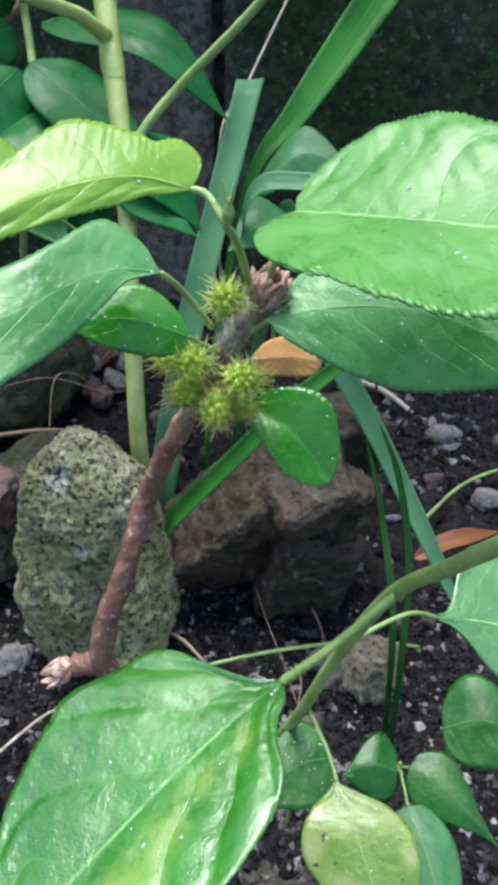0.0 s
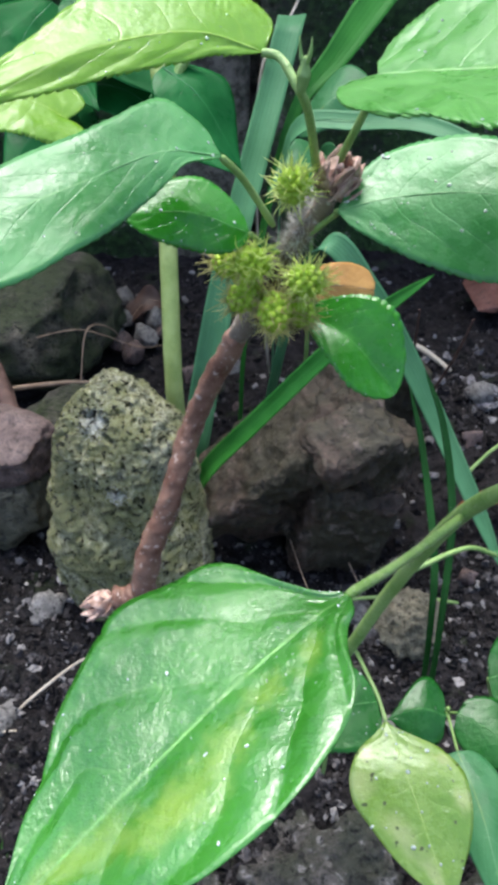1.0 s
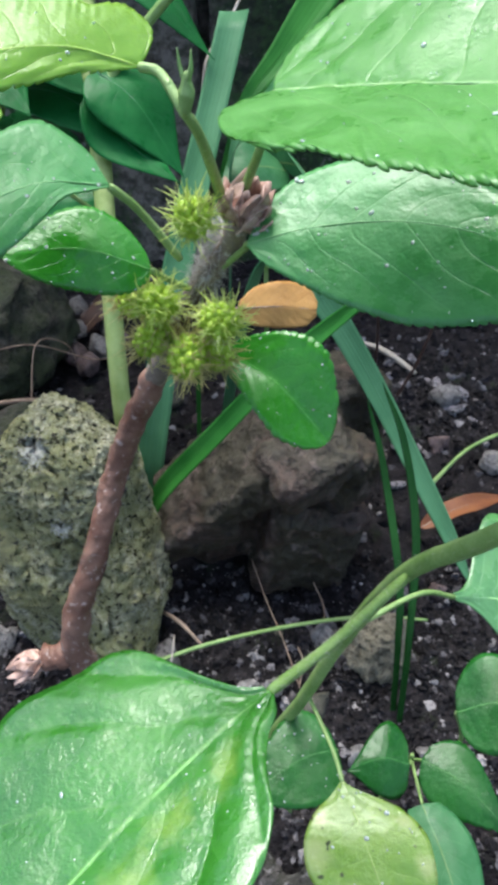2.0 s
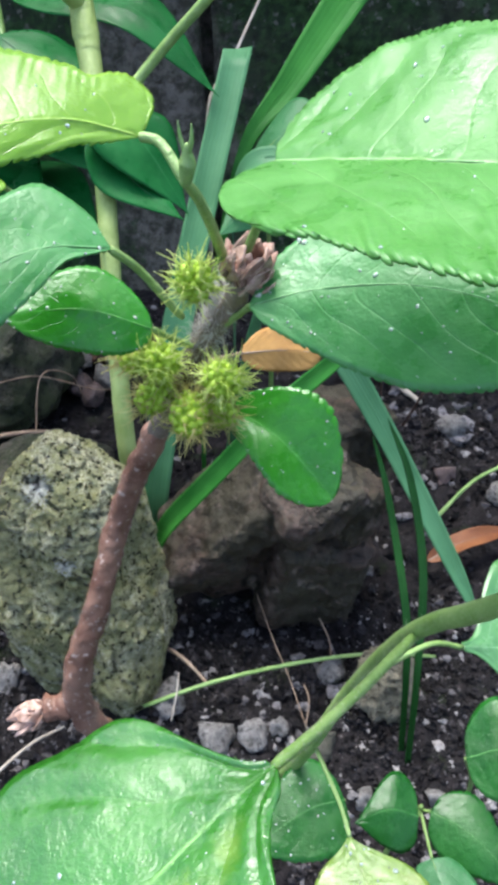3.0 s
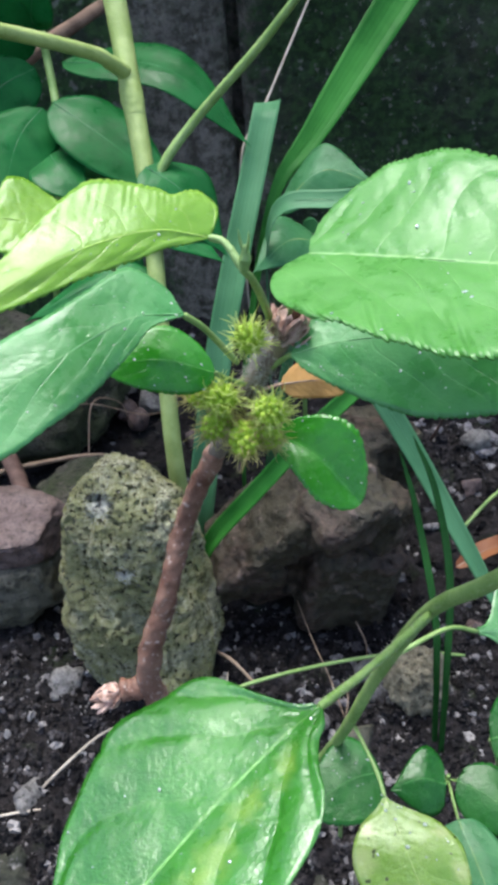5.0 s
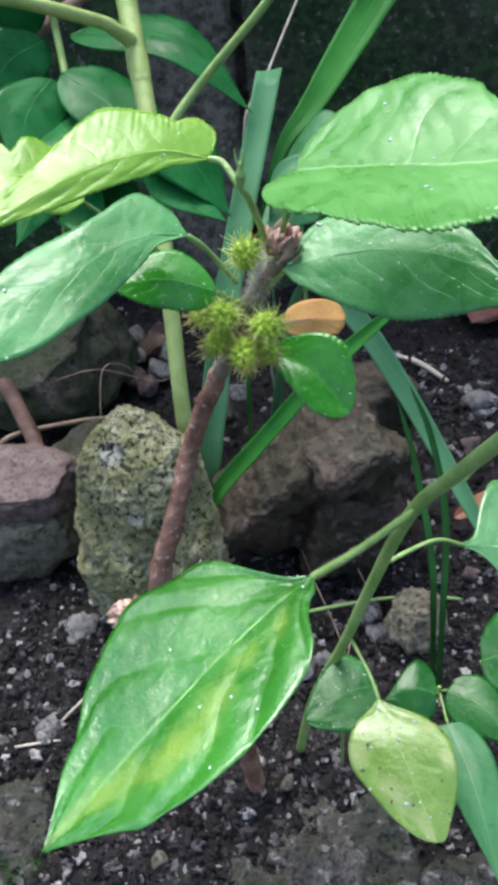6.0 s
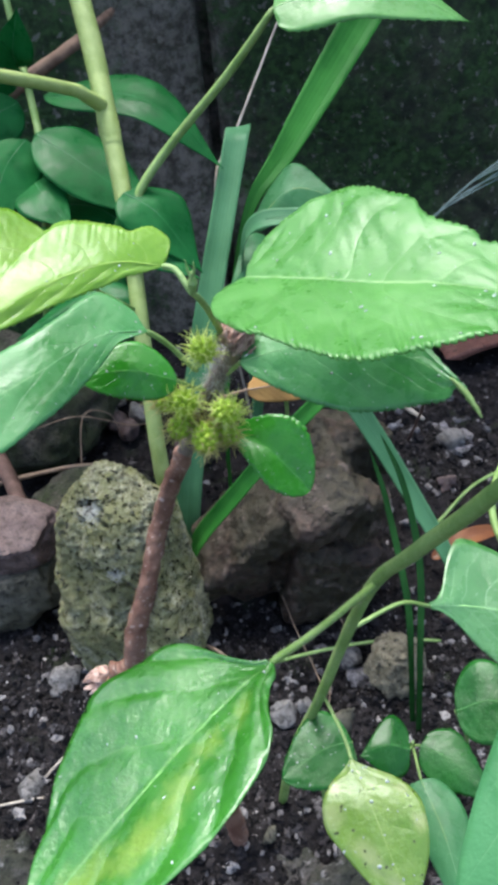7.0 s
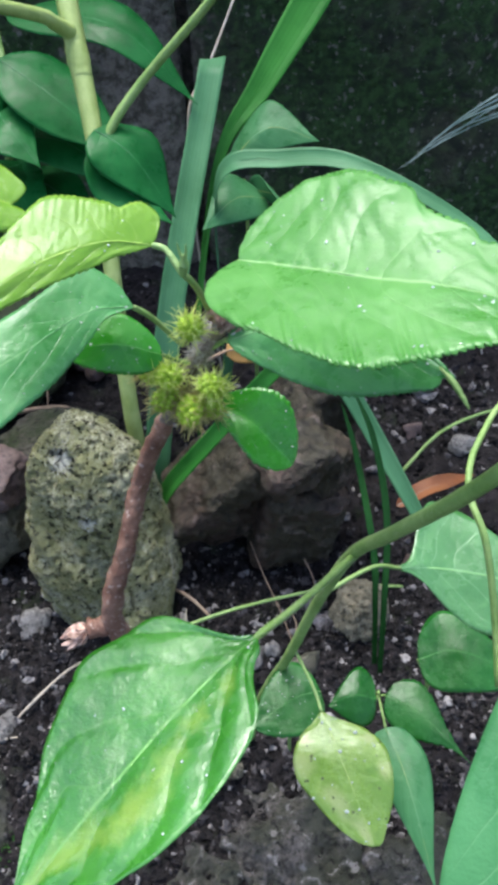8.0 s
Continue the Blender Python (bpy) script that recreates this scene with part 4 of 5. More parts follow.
e_leaf = leaf("leaf", [(0.0048, 0.1610, 0.3221), (0.0175, 0.1609, 0.3252), (0.0337, 0.1565, 0.3279), (0.0480, 0.1471, 0.3285), (0.0620, 0.1321, 0.3260)], (0.001, 0.0115, 0.0070), (0.000, -0.0128, -0.0106), outline((0, 0.02), (0.05, 0.5), (0.2, 0.9), (0.5, 1.1), (0.8, 0.75), (0.9, 0.3), (1, 0)), MULBERRY, mulberry,
              "dark green serrated leaf with water specks", teeth=34, tooth=0.045, ripple=0.012, veins=7, steps=150, across=12, midrib=0.00025, seed=5, profile_right=outline((0, 0.02), (0.045, 0.23), (0.22, 0.7), (0.37, 1.03), (0.5, 1.18), (0.7, 0.98), (0.91, 0.42), (0.95, 0.14), (1, 0)))
petiole([(0.0048, 0.1610, 0.3220), (0.0040, 0.1690, 0.3170), (-0.0010, 0.1750, 0.3100)], 0.0010, e_leaf)
f_leaf = leaf("leaf", [(-0.0012, 0.1760, 0.2885), (0.0107, 0.1670, 0.2850), (0.0224, 0.1575, 0.2750)], (0.0066, 0.0060, 0.0096), (-0.0055, -0.0060, -0.0032), outline((0, 0.1), (0.2, 0.55), (0.5, 0.95), (0.72, 1.02), (0.88, 0.72), (0.96, 0.4), (1, 0.05)), FRESH, mulberry,
              "small dark green leaf below the fruits", teeth=15, tooth=0.07, ripple=0.03, veins=6, steps=98, midrib=0.0002, seed=6)
petiole([(-0.0012, 0.1760, 0.2884), (-0.0040, 0.1770, 0.2905), (-0.0080, 0.1780, 0.2940)], 0.0009, f_leaf)
dead = leaf("dead_leaf", [(0.0015, 0.2500, 0.2560), (0.0150, 0.2560, 0.2530), (0.0290, 0.2600, 0.2490)], (0.0020, 0.0085, 0.0050), (0.0000, -0.0030, -0.0066), outline((0, 0.3), (0.15, 0.8), (0.5, 1.0), (0.85, 0.85), (1, 0.3)), DEADLEAF, mulberry,
            "withered orange-brown leaf behind the stem", wave=0.05, ripple=0.05, steps=50, midrib=0.0004, rib_material=TWIG, seed=7)
petiole([(0.0015, 0.2500, 0.2560), (-0.0060, 0.2150, 0.2760), (-0.0080, 0.1800, 0.2960)], 0.0009, dead, TWIG)
part(tube("torn_tip", [(0.0585, 0.1350, 0.3275), (0.0608, 0.1310, 0.3262), (0.0628, 0.1270, 0.3240), (0.0640, 0.1240, 0.3222)], (0.0003, 0.0009, 0.0007, 0.0002), PETIOLE, 16, 8, 0.4), e_leaf, "yellow-green torn bit at the leaf tip")
drops(d_leaf, 120, 1, 0.0001, 0.0005)
drops(e_leaf, 90, 2, 0.0001, 0.0005)
drops(b_leaf, 60, 3, 0.0001, 0.0005)
drops(f_leaf, 30, 4)
drops(a_leaf, 16, 5)
drops(c_leaf, 30, 6)

# ---- the plant with the glossy leaves ----
GB = (-0.004, 0.205, -0.004)
shrub = thing("glossy_leaved_plant", GB, "soft green plant with glossy smooth-edged leaves", "plant")
part(tube("stem", [GB, (0.006, 0.192, 0.07), (0.0204, 0.1730, 0.140), (0.0310, 0.1630, 0.190), (0.0400, 0.1420, 0.246), (0.0490, 0.1230, 0.279), (0.0640, 0.1020, 0.320), (0.0860, 0.0860, 0.372), (0.094, 0.080, 0.40)],
          (0.0026, 0.0024, 0.0023, 0.0023, 0.0022, 0.0022, 0.0022, 0.002, 0.0016), GREENSTEM, 70, 12, 0.08), shrub, "slender green forked stem")
g_leaf = leaf("leaf", [(0.0070, 0.1010, 0.2640), (-0.0110, 0.0865, 0.2600), (-0.0330, 0.0665, 0.2520), (-0.0570, 0.0445, 0.2402)], (-0.0239, 0.0215, -0.0062), (0.0160, -0.0230, 0.0098),
              outline((0, 0.06), (0.03, 0.14), (0.055, 0.28), (0.08, 0.5), (0.105, 0.76), (0.15, 0.92), (0.22, 0.98), (0.32, 1.02), (0.48, 1.11), (0.6, 0.98), (0.73, 0.78), (0.79, 0.58), (0.89, 0.33), (0.97, 0.09), (1, 0)), GLOSSY, shrub,
              "large glossy green leaf with pale yellow patches", wave=0.02, ripple=0.048, veins=4, slant=1.9, steps=170, midrib=0.0004, seed=8, across=20, thick=0.00026, left_end=(-0.0186, 0.0265, -0.0045),
              profile_right=outline((0, 0.05), (0.03, 0.16), (0.09, 0.26), (0.15, 0.44), (0.2, 0.65), (0.28, 0.8), (0.36, 0.88), (0.45, 0.93), (0.57, 0.92), (0.665, 0.87), (0.73, 0.78), (0.8, 0.66), (0.84, 0.52), (0.93, 0.22), (1, 0)))
petiole([(0.0070, 0.1010, 0.2640), (0.0210, 0.1160, 0.2580), (0.0405, 0.1390, 0.2500)], 0.0015, g_leaf, GREENSTEM)
y_leaf = leaf("leaf", [(0.0312, 0.1385, 0.1505), (0.0370, 0.1180, 0.1480), (0.0460, 0.0900, 0.1370)], (-0.0200, 0.0020, -0.0015), (0.0185, 0.0015, 0.0015), outline((0, 0.04), (0.1, 0.25), (0.23, 0.57), (0.39, 0.84), (0.51, 0.97), (0.62, 1.0), (0.72, 0.87), (0.85, 0.66), (0.93, 0.46), (0.985, 0.24), (1, 0.08)), YELLOWING, shrub,
              "small yellowing glossy leaf with dark specks", camber=-0.1, wave=0.03, ripple=0.014, veins=5, slant=1.6, steps=90, midrib=0.0003, seed=9, across=12, profile_right=outline((0, 0.03), (0.05, 0.14), (0.13, 0.4), (0.25, 0.77), (0.43, 1.0), (0.59, 0.96), (0.7, 0.84), (0.8, 0.66), (0.9, 0.4), (0.985, 0.18), (1, 0.08)))
petiole([(0.0312, 0.1385, 0.1505), (0.0290, 0.1500, 0.1500), (0.0230, 0.1700, 0.1480)], 0.0009, y_leaf)
h_leaf = leaf("leaf", [(0.0668, 0.1738, 0.1966), (0.0847, 0.1760, 0.1915), (0.1094, 0.1720, 0.1870), (0.1383, 0.1620, 0.1800)], (-0.006, 0.0280, 0.0110), (0.005, -0.0210, -0.0130), outline((0, 0.04), (0.08, 0.1), (0.17, 0.28), (0.3, 0.72), (0.44, 1.05), (0.6, 0.95), (0.82, 0.5), (1, 0)), PLAINGLOSS, shrub,
              "glossy green leaf on a thin stalk", wave=0.05, ripple=0.012, veins=6, steps=70, midrib=0.0005, seed=10)
petiole([(0.0668, 0.1738, 0.1966), (0.0540, 0.1680, 0.2060), (0.0345, 0.1570, 0.2070)], 0.0011, h_leaf)
i_leaf = leaf("leaf", [(0.0800, 0.0750, 0.3350), (0.0640, 0.0480, 0.3250), (0.0460, 0.0200, 0.3080), (0.036, 0.004, 0.294)], (-0.0110, 0.0060, -0.0010), (0.0110, -0.0060, 0.0020), ovate(0.5, 0.6, 0.8), BLUELEAF, shrub,
              "long green leaf close by, pointing down", steps=50, midrib=0.0005, seed=11)
petiole([(0.0800, 0.0750, 0.3350), (0.0840, 0.0810, 0.3420), (0.0780, 0.0910, 0.3520)], 0.001, i_leaf)
part(tube("runner", [(0.0855, 0.1100, 0.2125), (0.0860, 0.1220, 0.2263), (0.0845, 0.1320, 0.2428), (0.0823, 0.1400, 0.2555), (0.0795, 0.1500, 0.2622), (0.0815, 0.1600, 0.2665), (0.0874, 0.1705, 0.2690), (0.0992, 0.1855, 0.2720), (0.115, 0.19, 0.28)], (0.0012, 0.0012, 0.0010), GREENSTEM, 30, 8), shrub, "thin pale runner")
fuzz([(0.0204, 0.1730, 0.140), (0.0310, 0.1630, 0.190), (0.0400, 0.1420, 0.246), (0.0490, 0.1230, 0.279), (0.0640, 0.1020, 0.320)], 0.0020, 1200, 0.0013, shrub, "fine pale hairs on the stem", 79, 0.00005)
fuzz([(0.0070, 0.1010, 0.2640), (0.0210, 0.1160, 0.2580), (0.0405, 0.1390, 0.2500)], 0.0013, 500, 0.0011, g_leaf, "fine pale hairs", 80, 0.00005)
drops(g_leaf, 40, 11, 0.00015, 0.0004)
drops(y_leaf, 25, 12, 0.0003, 0.0009)

# ---- small weeds ----
WB = (0.052, 0.180, -0.004)
weed = thing("weed_seedling", WB, "small weed with soft green leaves on the soil", "plant", "weeds")
part(tube("stem", [WB, (0.055, 0.172, 0.06), (0.060, 0.160, 0.125)], (0.0012, 0.0011, 0.001), PETIOLE, 20, 8), weed)


def weed_leaf(base, mid, tip, left, right, material=WEED, label="", seed=0.0, teeth=0, point=1.25):
    ob = leaf("leaf", [base, mid, tip], left, right, ovate(0.36, 0.5, point), material, weed, label, steps=44, midrib=0.0002, seed=seed, teeth=teeth, tooth=0.06, ripple=0.012, camber=-0.1)
    petiole([base, Vector(base).lerp(vec(0.060, 0.160, 0.122), 0.5), (0.060, 0.160, 0.122)], 0.0007, ob)
    return ob


weed_leaf((0.0580, 0.1560, 0.1260), (0.0480, 0.1570, 0.1290), (0.0360, 0.1540, 0.1260), (0.002, 0.0125, 0.003), (-0.001, -0.0115, -0.006), WEED, "", 21)
weed_leaf((0.0630, 0.1580, 0.1250), (0.0760, 0.1480, 0.1260), (0.0940, 0.1270, 0.1200), (0.006, 0.0100, 0.003), (-0.005, -0.0100, -0.005), WEED, "", 22, 12, 2.1)
weed_leaf((0.0600, 0.1420, 0.1260), (0.0655, 0.1180, 0.1230), (0.0700, 0.0800, 0.1120), (-0.0100, 0.0000, -0.002), (0.0110, 0.0030, 0.001), BLUELEAF, "bluish-green lance-shaped leaf", 23, 0, 1.5)
SB = (0.020, 0.196, -0.004)
sprout = thing("seedling", SB, "seedling with one broad dark green leaf", "plant", "weeds")
part(tube("stem", [SB, (0.022, 0.188, 0.06), (0.034, 0.166, 0.118)], (0.0011, 0.001, 0.0009), PETIOLE, 18, 8), sprout)
w1 = leaf("leaf", [(0.0340, 0.1660, 0.1185), (0.0210, 0.1620, 0.1200), (0.0020, 0.1520, 0.1160)], (-0.004, 0.0155, 0.004), (0.005, -0.0150, -0.005), ovate(0.42, 0.5, 0.7), WEED, sprout, "", steps=50, midrib=0.0003, seed=24, ripple=0.012, teeth=14, tooth=0.05)
drops(w1, 25, 14, 0.0003, 0.0009)
KB = (0.104, 0.215, -0.004)
sprout2 = thing("seedling", KB, "seedling with a broad bluish-green wet leaf", "plant", "weeds")
part(tube("stem", [KB, (0.100, 0.206, 0.05), (0.0885, 0.1945, 0.093)], (0.0012, 0.0011, 0.001), PETIOLE, 18, 8), sprout2)
leaf("leaf", [(0.0885, 0.1945, 0.0930), (0.1080, 0.1930, 0.1010), (0.1400, 0.1800, 0.0930)], (0.000, 0.0200, 0.006), (0.000, -0.0190, -0.008), ovate(0.42, 0.5, 0.8), WEED, sprout2, "", steps=50, midrib=0.0003, seed=25, ripple=0.012)

# ---- the tall plant at the back ----
TB = (-0.070, 0.392, -0.006)
tall = thing("tall_plant", TB, "tall plant with a pale green jointed stem and dark leaves", "plant")
part(tube("stem", [TB, (-0.0685, 0.385, 0.06), (-0.0690, 0.376, 0.118), (-0.0700, 0.4085, 0.2026), (-0.0736, 0.4557, 0.2596), (-0.0815, 0.4981, 0.3077), (-0.0901, 0.5389, 0.3573), (-0.105, 0.585, 0.43), (-0.12, 0.62, 0.52)],
          (0.0058, 0.0056, 0.0054, 0.0052, 0.0056, 0.0066, 0.0072, 0.007, 0.006), PALESTEM, 80, 14, 0.05), tall, "pale yellowish-green stem")
part(tube("node", [(-0.0795, 0.4890, 0.2985), (-0.0815, 0.4981, 0.3077), (-0.0832, 0.5060, 0.3165)], (0.0058, 0.0073, 0.0068), PALESTEM, 14, 14, 0.1), tall, "swollen stem joint")
part(tube("side_stalk", [(-0.0838, 0.5060, 0.3215), (-0.0915, 0.4960, 0.3305), (-0.0990, 0.4852, 0.3380), (-0.1360, 0.4368, 0.3600), (-0.1700, 0.40, 0.372)], (0.0050, 0.0044, 0.0040, 0.0038, 0.0034), PALESTEM, 30, 12), tall, "thick pale leaf stalk")
tl_leaf = leaf("leaf", [(0.0297, 0.4520, 0.3735), (0.0774, 0.4480, 0.3848), (0.1325, 0.4300, 0.3596)], (0.0, 0.035, 0.012), (0.0, -0.0240, -0.0178), ovate(0.4, 0.45, 1.1), BRIGHT, tall, "broad light green leaf on a long stalk", steps=60, midrib=0.0006, seed=30, teeth=20, tooth=0.03)
part(tube("petiole", [(-0.0672, 0.4500, 0.2560), (-0.0645, 0.4622, 0.2760), (-0.0411, 0.4730, 0.3010), (0.0000, 0.4640, 0.3400), (0.0300, 0.4520, 0.3735)], (0.0032, 0.003, 0.0028, 0.0026, 0.002), GREENSTEM, 30, 10), tl_leaf, "long slender leaf stalk")

lime_leaf = leaf("leaf", [(-0.1010, 0.3430, 0.2860), (-0.1180, 0.3400, 0.2960), (-0.1380, 0.3320, 0.2980), (-0.1600, 0.3220, 0.2900)], (-0.0030, 0.0230, 0.0120), (0.0030, -0.0200, -0.0100), outline((0, 0.55), (0.06, 0.85), (0.2, 1.0), (0.38, 0.95), (0.46, 0.62), (0.54, 0.85), (0.7, 0.8), (0.88, 0.4), (1, 0)), LIME, tall,
                 "lobed lime-green young leaf with small holes", teeth=26, tooth=0.06, ripple=0.02, veins=7, slant=1.8, lobe=0.010, steps=120, across=12, midrib=0.0004, seed=31, profile_right=outline((0, 0.5), (0.08, 0.8), (0.3, 0.9), (0.6, 0.8), (0.85, 0.4), (1, 0)))
petiole([(-0.1010, 0.3430, 0.2855), (-0.0900, 0.3700, 0.2600), (-0.0715, 0.4180, 0.2160)], 0.0014, lime_leaf)


def back_leaf(spine, left, right, label="", material=None, owner=None, seed=0.0, stalk=None):
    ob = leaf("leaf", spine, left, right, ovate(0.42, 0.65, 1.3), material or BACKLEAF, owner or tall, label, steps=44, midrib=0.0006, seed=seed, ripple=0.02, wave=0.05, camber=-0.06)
    if stalk:
        petiole(stalk, 0.0018, ob)
    return ob


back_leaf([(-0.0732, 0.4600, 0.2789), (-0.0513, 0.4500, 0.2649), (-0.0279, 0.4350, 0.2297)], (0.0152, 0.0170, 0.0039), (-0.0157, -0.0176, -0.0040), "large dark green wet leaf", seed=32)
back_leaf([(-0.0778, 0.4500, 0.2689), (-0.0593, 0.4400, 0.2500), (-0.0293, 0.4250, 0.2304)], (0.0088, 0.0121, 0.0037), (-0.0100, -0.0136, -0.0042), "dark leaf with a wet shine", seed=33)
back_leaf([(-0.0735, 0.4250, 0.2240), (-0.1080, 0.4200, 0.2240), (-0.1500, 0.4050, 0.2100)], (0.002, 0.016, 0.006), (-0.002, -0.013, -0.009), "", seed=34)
BB = (-0.235, 0.700, -0.006)
bush = thing("leafy_shrub", BB, "leafy dark green shrub against the wall", "shrub")
part(tube("stem", [BB, (-0.190, 0.620, 0.16), (-0.1431, 0.5416, 0.2697), (-0.1607, 0.6186, 0.3527), (-0.17, 0.65, 0.46)], (0.0034, 0.0032, 0.003, 0.0028, 0.002), GREENSTEM, 36, 10), bush, "thin green stem")
SHRUB_LEAVES = [
    ([(-0.1450, 0.6000, 0.3141), (-0.0668, 0.5750, 0.3090), (-0.0120, 0.5450, 0.2616)], (0.0094, 0.0210, 0.0086), (-0.0082, -0.0183, -0.0075)),
    ([(-0.1529, 0.5500, 0.2957), (-0.1659, 0.5200, 0.2826), (-0.1741, 0.4800, 0.2526)], (0.0216, 0.0028, -0.0123), (-0.0206, -0.0028, 0.0103)),
    ([(-0.1447, 0.5500, 0.2990), (-0.1080, 0.5280, 0.2780), (-0.0560, 0.5020, 0.2400)], (0.0170, 0.0264, 0.0080), (-0.0145, -0.0224, -0.0076)),
    ([(-0.1523, 0.5400, 0.2716), (-0.1400, 0.5100, 0.2690), (-0.1175, 0.4850, 0.2476)], (0.0134, 0.0191, 0.0057), (-0.0134, -0.0191, -0.0057)),
    ([(-0.1479, 0.5500, 0.2308), (-0.1390, 0.5000, 0.2243), (-0.1149, 0.4600, 0.2053)], (0.0138, 0.0189, 0.0051), (-0.0138, -0.0189, -0.0051)),
    ([(-0.1600, 0.6000, 0.3353), (-0.1568, 0.5900, 0.3492), (-0.1414, 0.5700, 0.3766)], (-0.0183, 0.0110, 0.0013), (0.0183, -0.0110, -0.0013)),
    ([(-0.1608, 0.6000, 0.3265), (-0.1762, 0.5800, 0.3417), (-0.1945, 0.5600, 0.3529)], (-0.0077, -0.0030, -0.0178), (0.0077, 0.0030, 0.0178)),
    ([(-0.1600, 0.5800, 0.3153), (-0.1836, 0.5600, 0.3071), (-0.2085, 0.5300, 0.2825)], (0.0129, -0.0014, -0.0192), (-0.0118, 0.0013, 0.0173)),
    ([(-0.1431, 0.5416, 0.2500), (-0.1050, 0.5250, 0.2480), (-0.0650, 0.5000, 0.2250)], (0.0080, 0.0200, 0.0090), (-0.0080, -0.0180, -0.0090)),
    ([(-0.1450, 0.5450, 0.2200), (-0.1150, 0.5150, 0.2150), (-0.0850, 0.4750, 0.1900)], (0.0120, 0.0180, 0.0070), (-0.0120, -0.0160, -0.0070)),
    ([(-0.1440, 0.5430, 0.2300), (-0.1600, 0.5000, 0.2350), (-0.1800, 0.4600, 0.2100)], (-0.0190, 0.0050, 0.0060), (0.0190, 0.0020, -0.0080)),
]
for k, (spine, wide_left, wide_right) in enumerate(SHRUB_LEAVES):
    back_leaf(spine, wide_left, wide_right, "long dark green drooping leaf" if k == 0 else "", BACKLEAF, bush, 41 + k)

RB = (0.020, 0.560, -0.006)
herb = thing("low_herb", RB, "low dark green herb in front of the wall", "plant", "weeds")
part(tube("stem", [RB, (0.020, 0.552, 0.10), (0.018, 0.545, 0.205)], (0.002, 0.0018, 0.0015), GREENSTEM, 18, 8), herb)
back_leaf([(0.0060, 0.5380, 0.2200), (0.0380, 0.5450, 0.2420), (0.0740, 0.5340, 0.2340)], (0.002, 0.018, 0.014), (-0.002, -0.012, -0.014), "", BLUELEAF, herb, 51)
back_leaf([(0.0330, 0.5180, 0.2010), (0.0100, 0.5050, 0.2080), (-0.0150, 0.4850, 0.1950)], (-0.008, 0.014, 0.012), (0.008, -0.010, -0.012), "", BLUELEAF, herb, 52)
back_leaf([(0.0250, 0.5250, 0.2050), (0.0420, 0.5060, 0.2060), (0.0540, 0.4850, 0.1880)], (-0.010, 0.012, 0.010), (0.010, -0.008, -0.010), "", BLUELEAF, herb, 53)

# ---- grass ----


def grass_blade(root, spine, left, right, label, material=BLADE, profile=None, left_end=None, right_end=None, name="grass_blade"):
    ob = leaf(name, [root, *spine], left, right, profile or strap(), material, steps=50, across=4, midrib=0.0003, rib_material=material, left_end=left_end, right_end=right_end, camber=0.25, thick=0.0005, seed=root[0] * 90)
    rooted(ob, root)
    for rib in ob.children:
        rib.matrix_parent_inverse = Matrix.Translation(-Vector(root))
    return tagged(ob, label, "grass", "grass blades")


grass_blade((-0.066, 0.392, -0.004), [(-0.0655, 0.386, 0.03), (-0.0560, 0.405, 0.085), (-0.0380, 0.460, 0.165), (0.0005, 0.577, 0.2825)], (0.0095, 0.002, 0.0), (-0.0095, -0.002, 0.0), "wide pale green grass blade cut off square", BLADE, strap(cut=True, foot=0.8))
grass_blade((-0.035, 0.470, -0.004), [(-0.028, 0.490, 0.10), (-0.0007, 0.5459, 0.2178), (0.0363, 0.5870, 0.2602), (0.1025, 0.6579, 0.3310), (0.1447, 0.6972, 0.3791)], (-0.0115, 0.0045, 0.008), (0.0115, -0.0045, -0.009), "broad green grass blade leaning to the wall", BLADE_DARK, outline((0, 0.1), (0.35, 0.22), (0.5, 0.42), (0.7, 0.85), (0.85, 1.0), (1, 0.8)))
grass_blade((-0.020, 0.440, -0.004), [(0.000, 0.425, 0.13), (0.0194, 0.4040, 0.2000), (0.0481, 0.3915, 0.1740), (0.0767, 0.3714, 0.1308), (0.1154, 0.3306, 0.0646), (0.132, 0.308, 0.034)], (0.0052, 0.003, 0.004), (-0.0052, -0.003, -0.004), "arching green grass blade bending to the soil", BLADE)
grass_blade((-0.0640, 0.350, -0.004), [(-0.0590, 0.349, 0.04), (-0.0545, 0.350, 0.062), (-0.0444, 0.350, 0.0817), (-0.0187, 0.352, 0.112), (0.0219, 0.358, 0.157), (0.0515, 0.364, 0.182), (0.0760, 0.368, 0.200)], (-0.002, 0.0030, 0.0050), (0.002, -0.0030, -0.0050), "narrow green grass blade over the brown stone", BLADE_DARK)
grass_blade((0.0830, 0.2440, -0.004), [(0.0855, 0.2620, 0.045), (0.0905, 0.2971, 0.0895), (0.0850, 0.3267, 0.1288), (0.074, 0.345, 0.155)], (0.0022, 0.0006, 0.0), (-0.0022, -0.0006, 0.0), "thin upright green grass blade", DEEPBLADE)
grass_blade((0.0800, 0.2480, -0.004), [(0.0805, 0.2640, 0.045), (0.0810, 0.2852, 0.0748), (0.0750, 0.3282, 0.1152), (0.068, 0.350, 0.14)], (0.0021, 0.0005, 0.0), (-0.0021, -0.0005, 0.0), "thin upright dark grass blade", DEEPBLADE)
grass_blade((-0.010, 0.520, -0.004), [(-0.006, 0.508, 0.13), (0.0007, 0.4978, 0.2274), (0.0438, 0.4926, 0.2394), (0.0939, 0.4682, 0.2411), (0.1657, 0.4167, 0.2118), (0.205, 0.37, 0.17)], (0.0, 0.0062, 0.004), (0.0, -0.0062, -0.004), "long pale arching grass blade", BLADE)
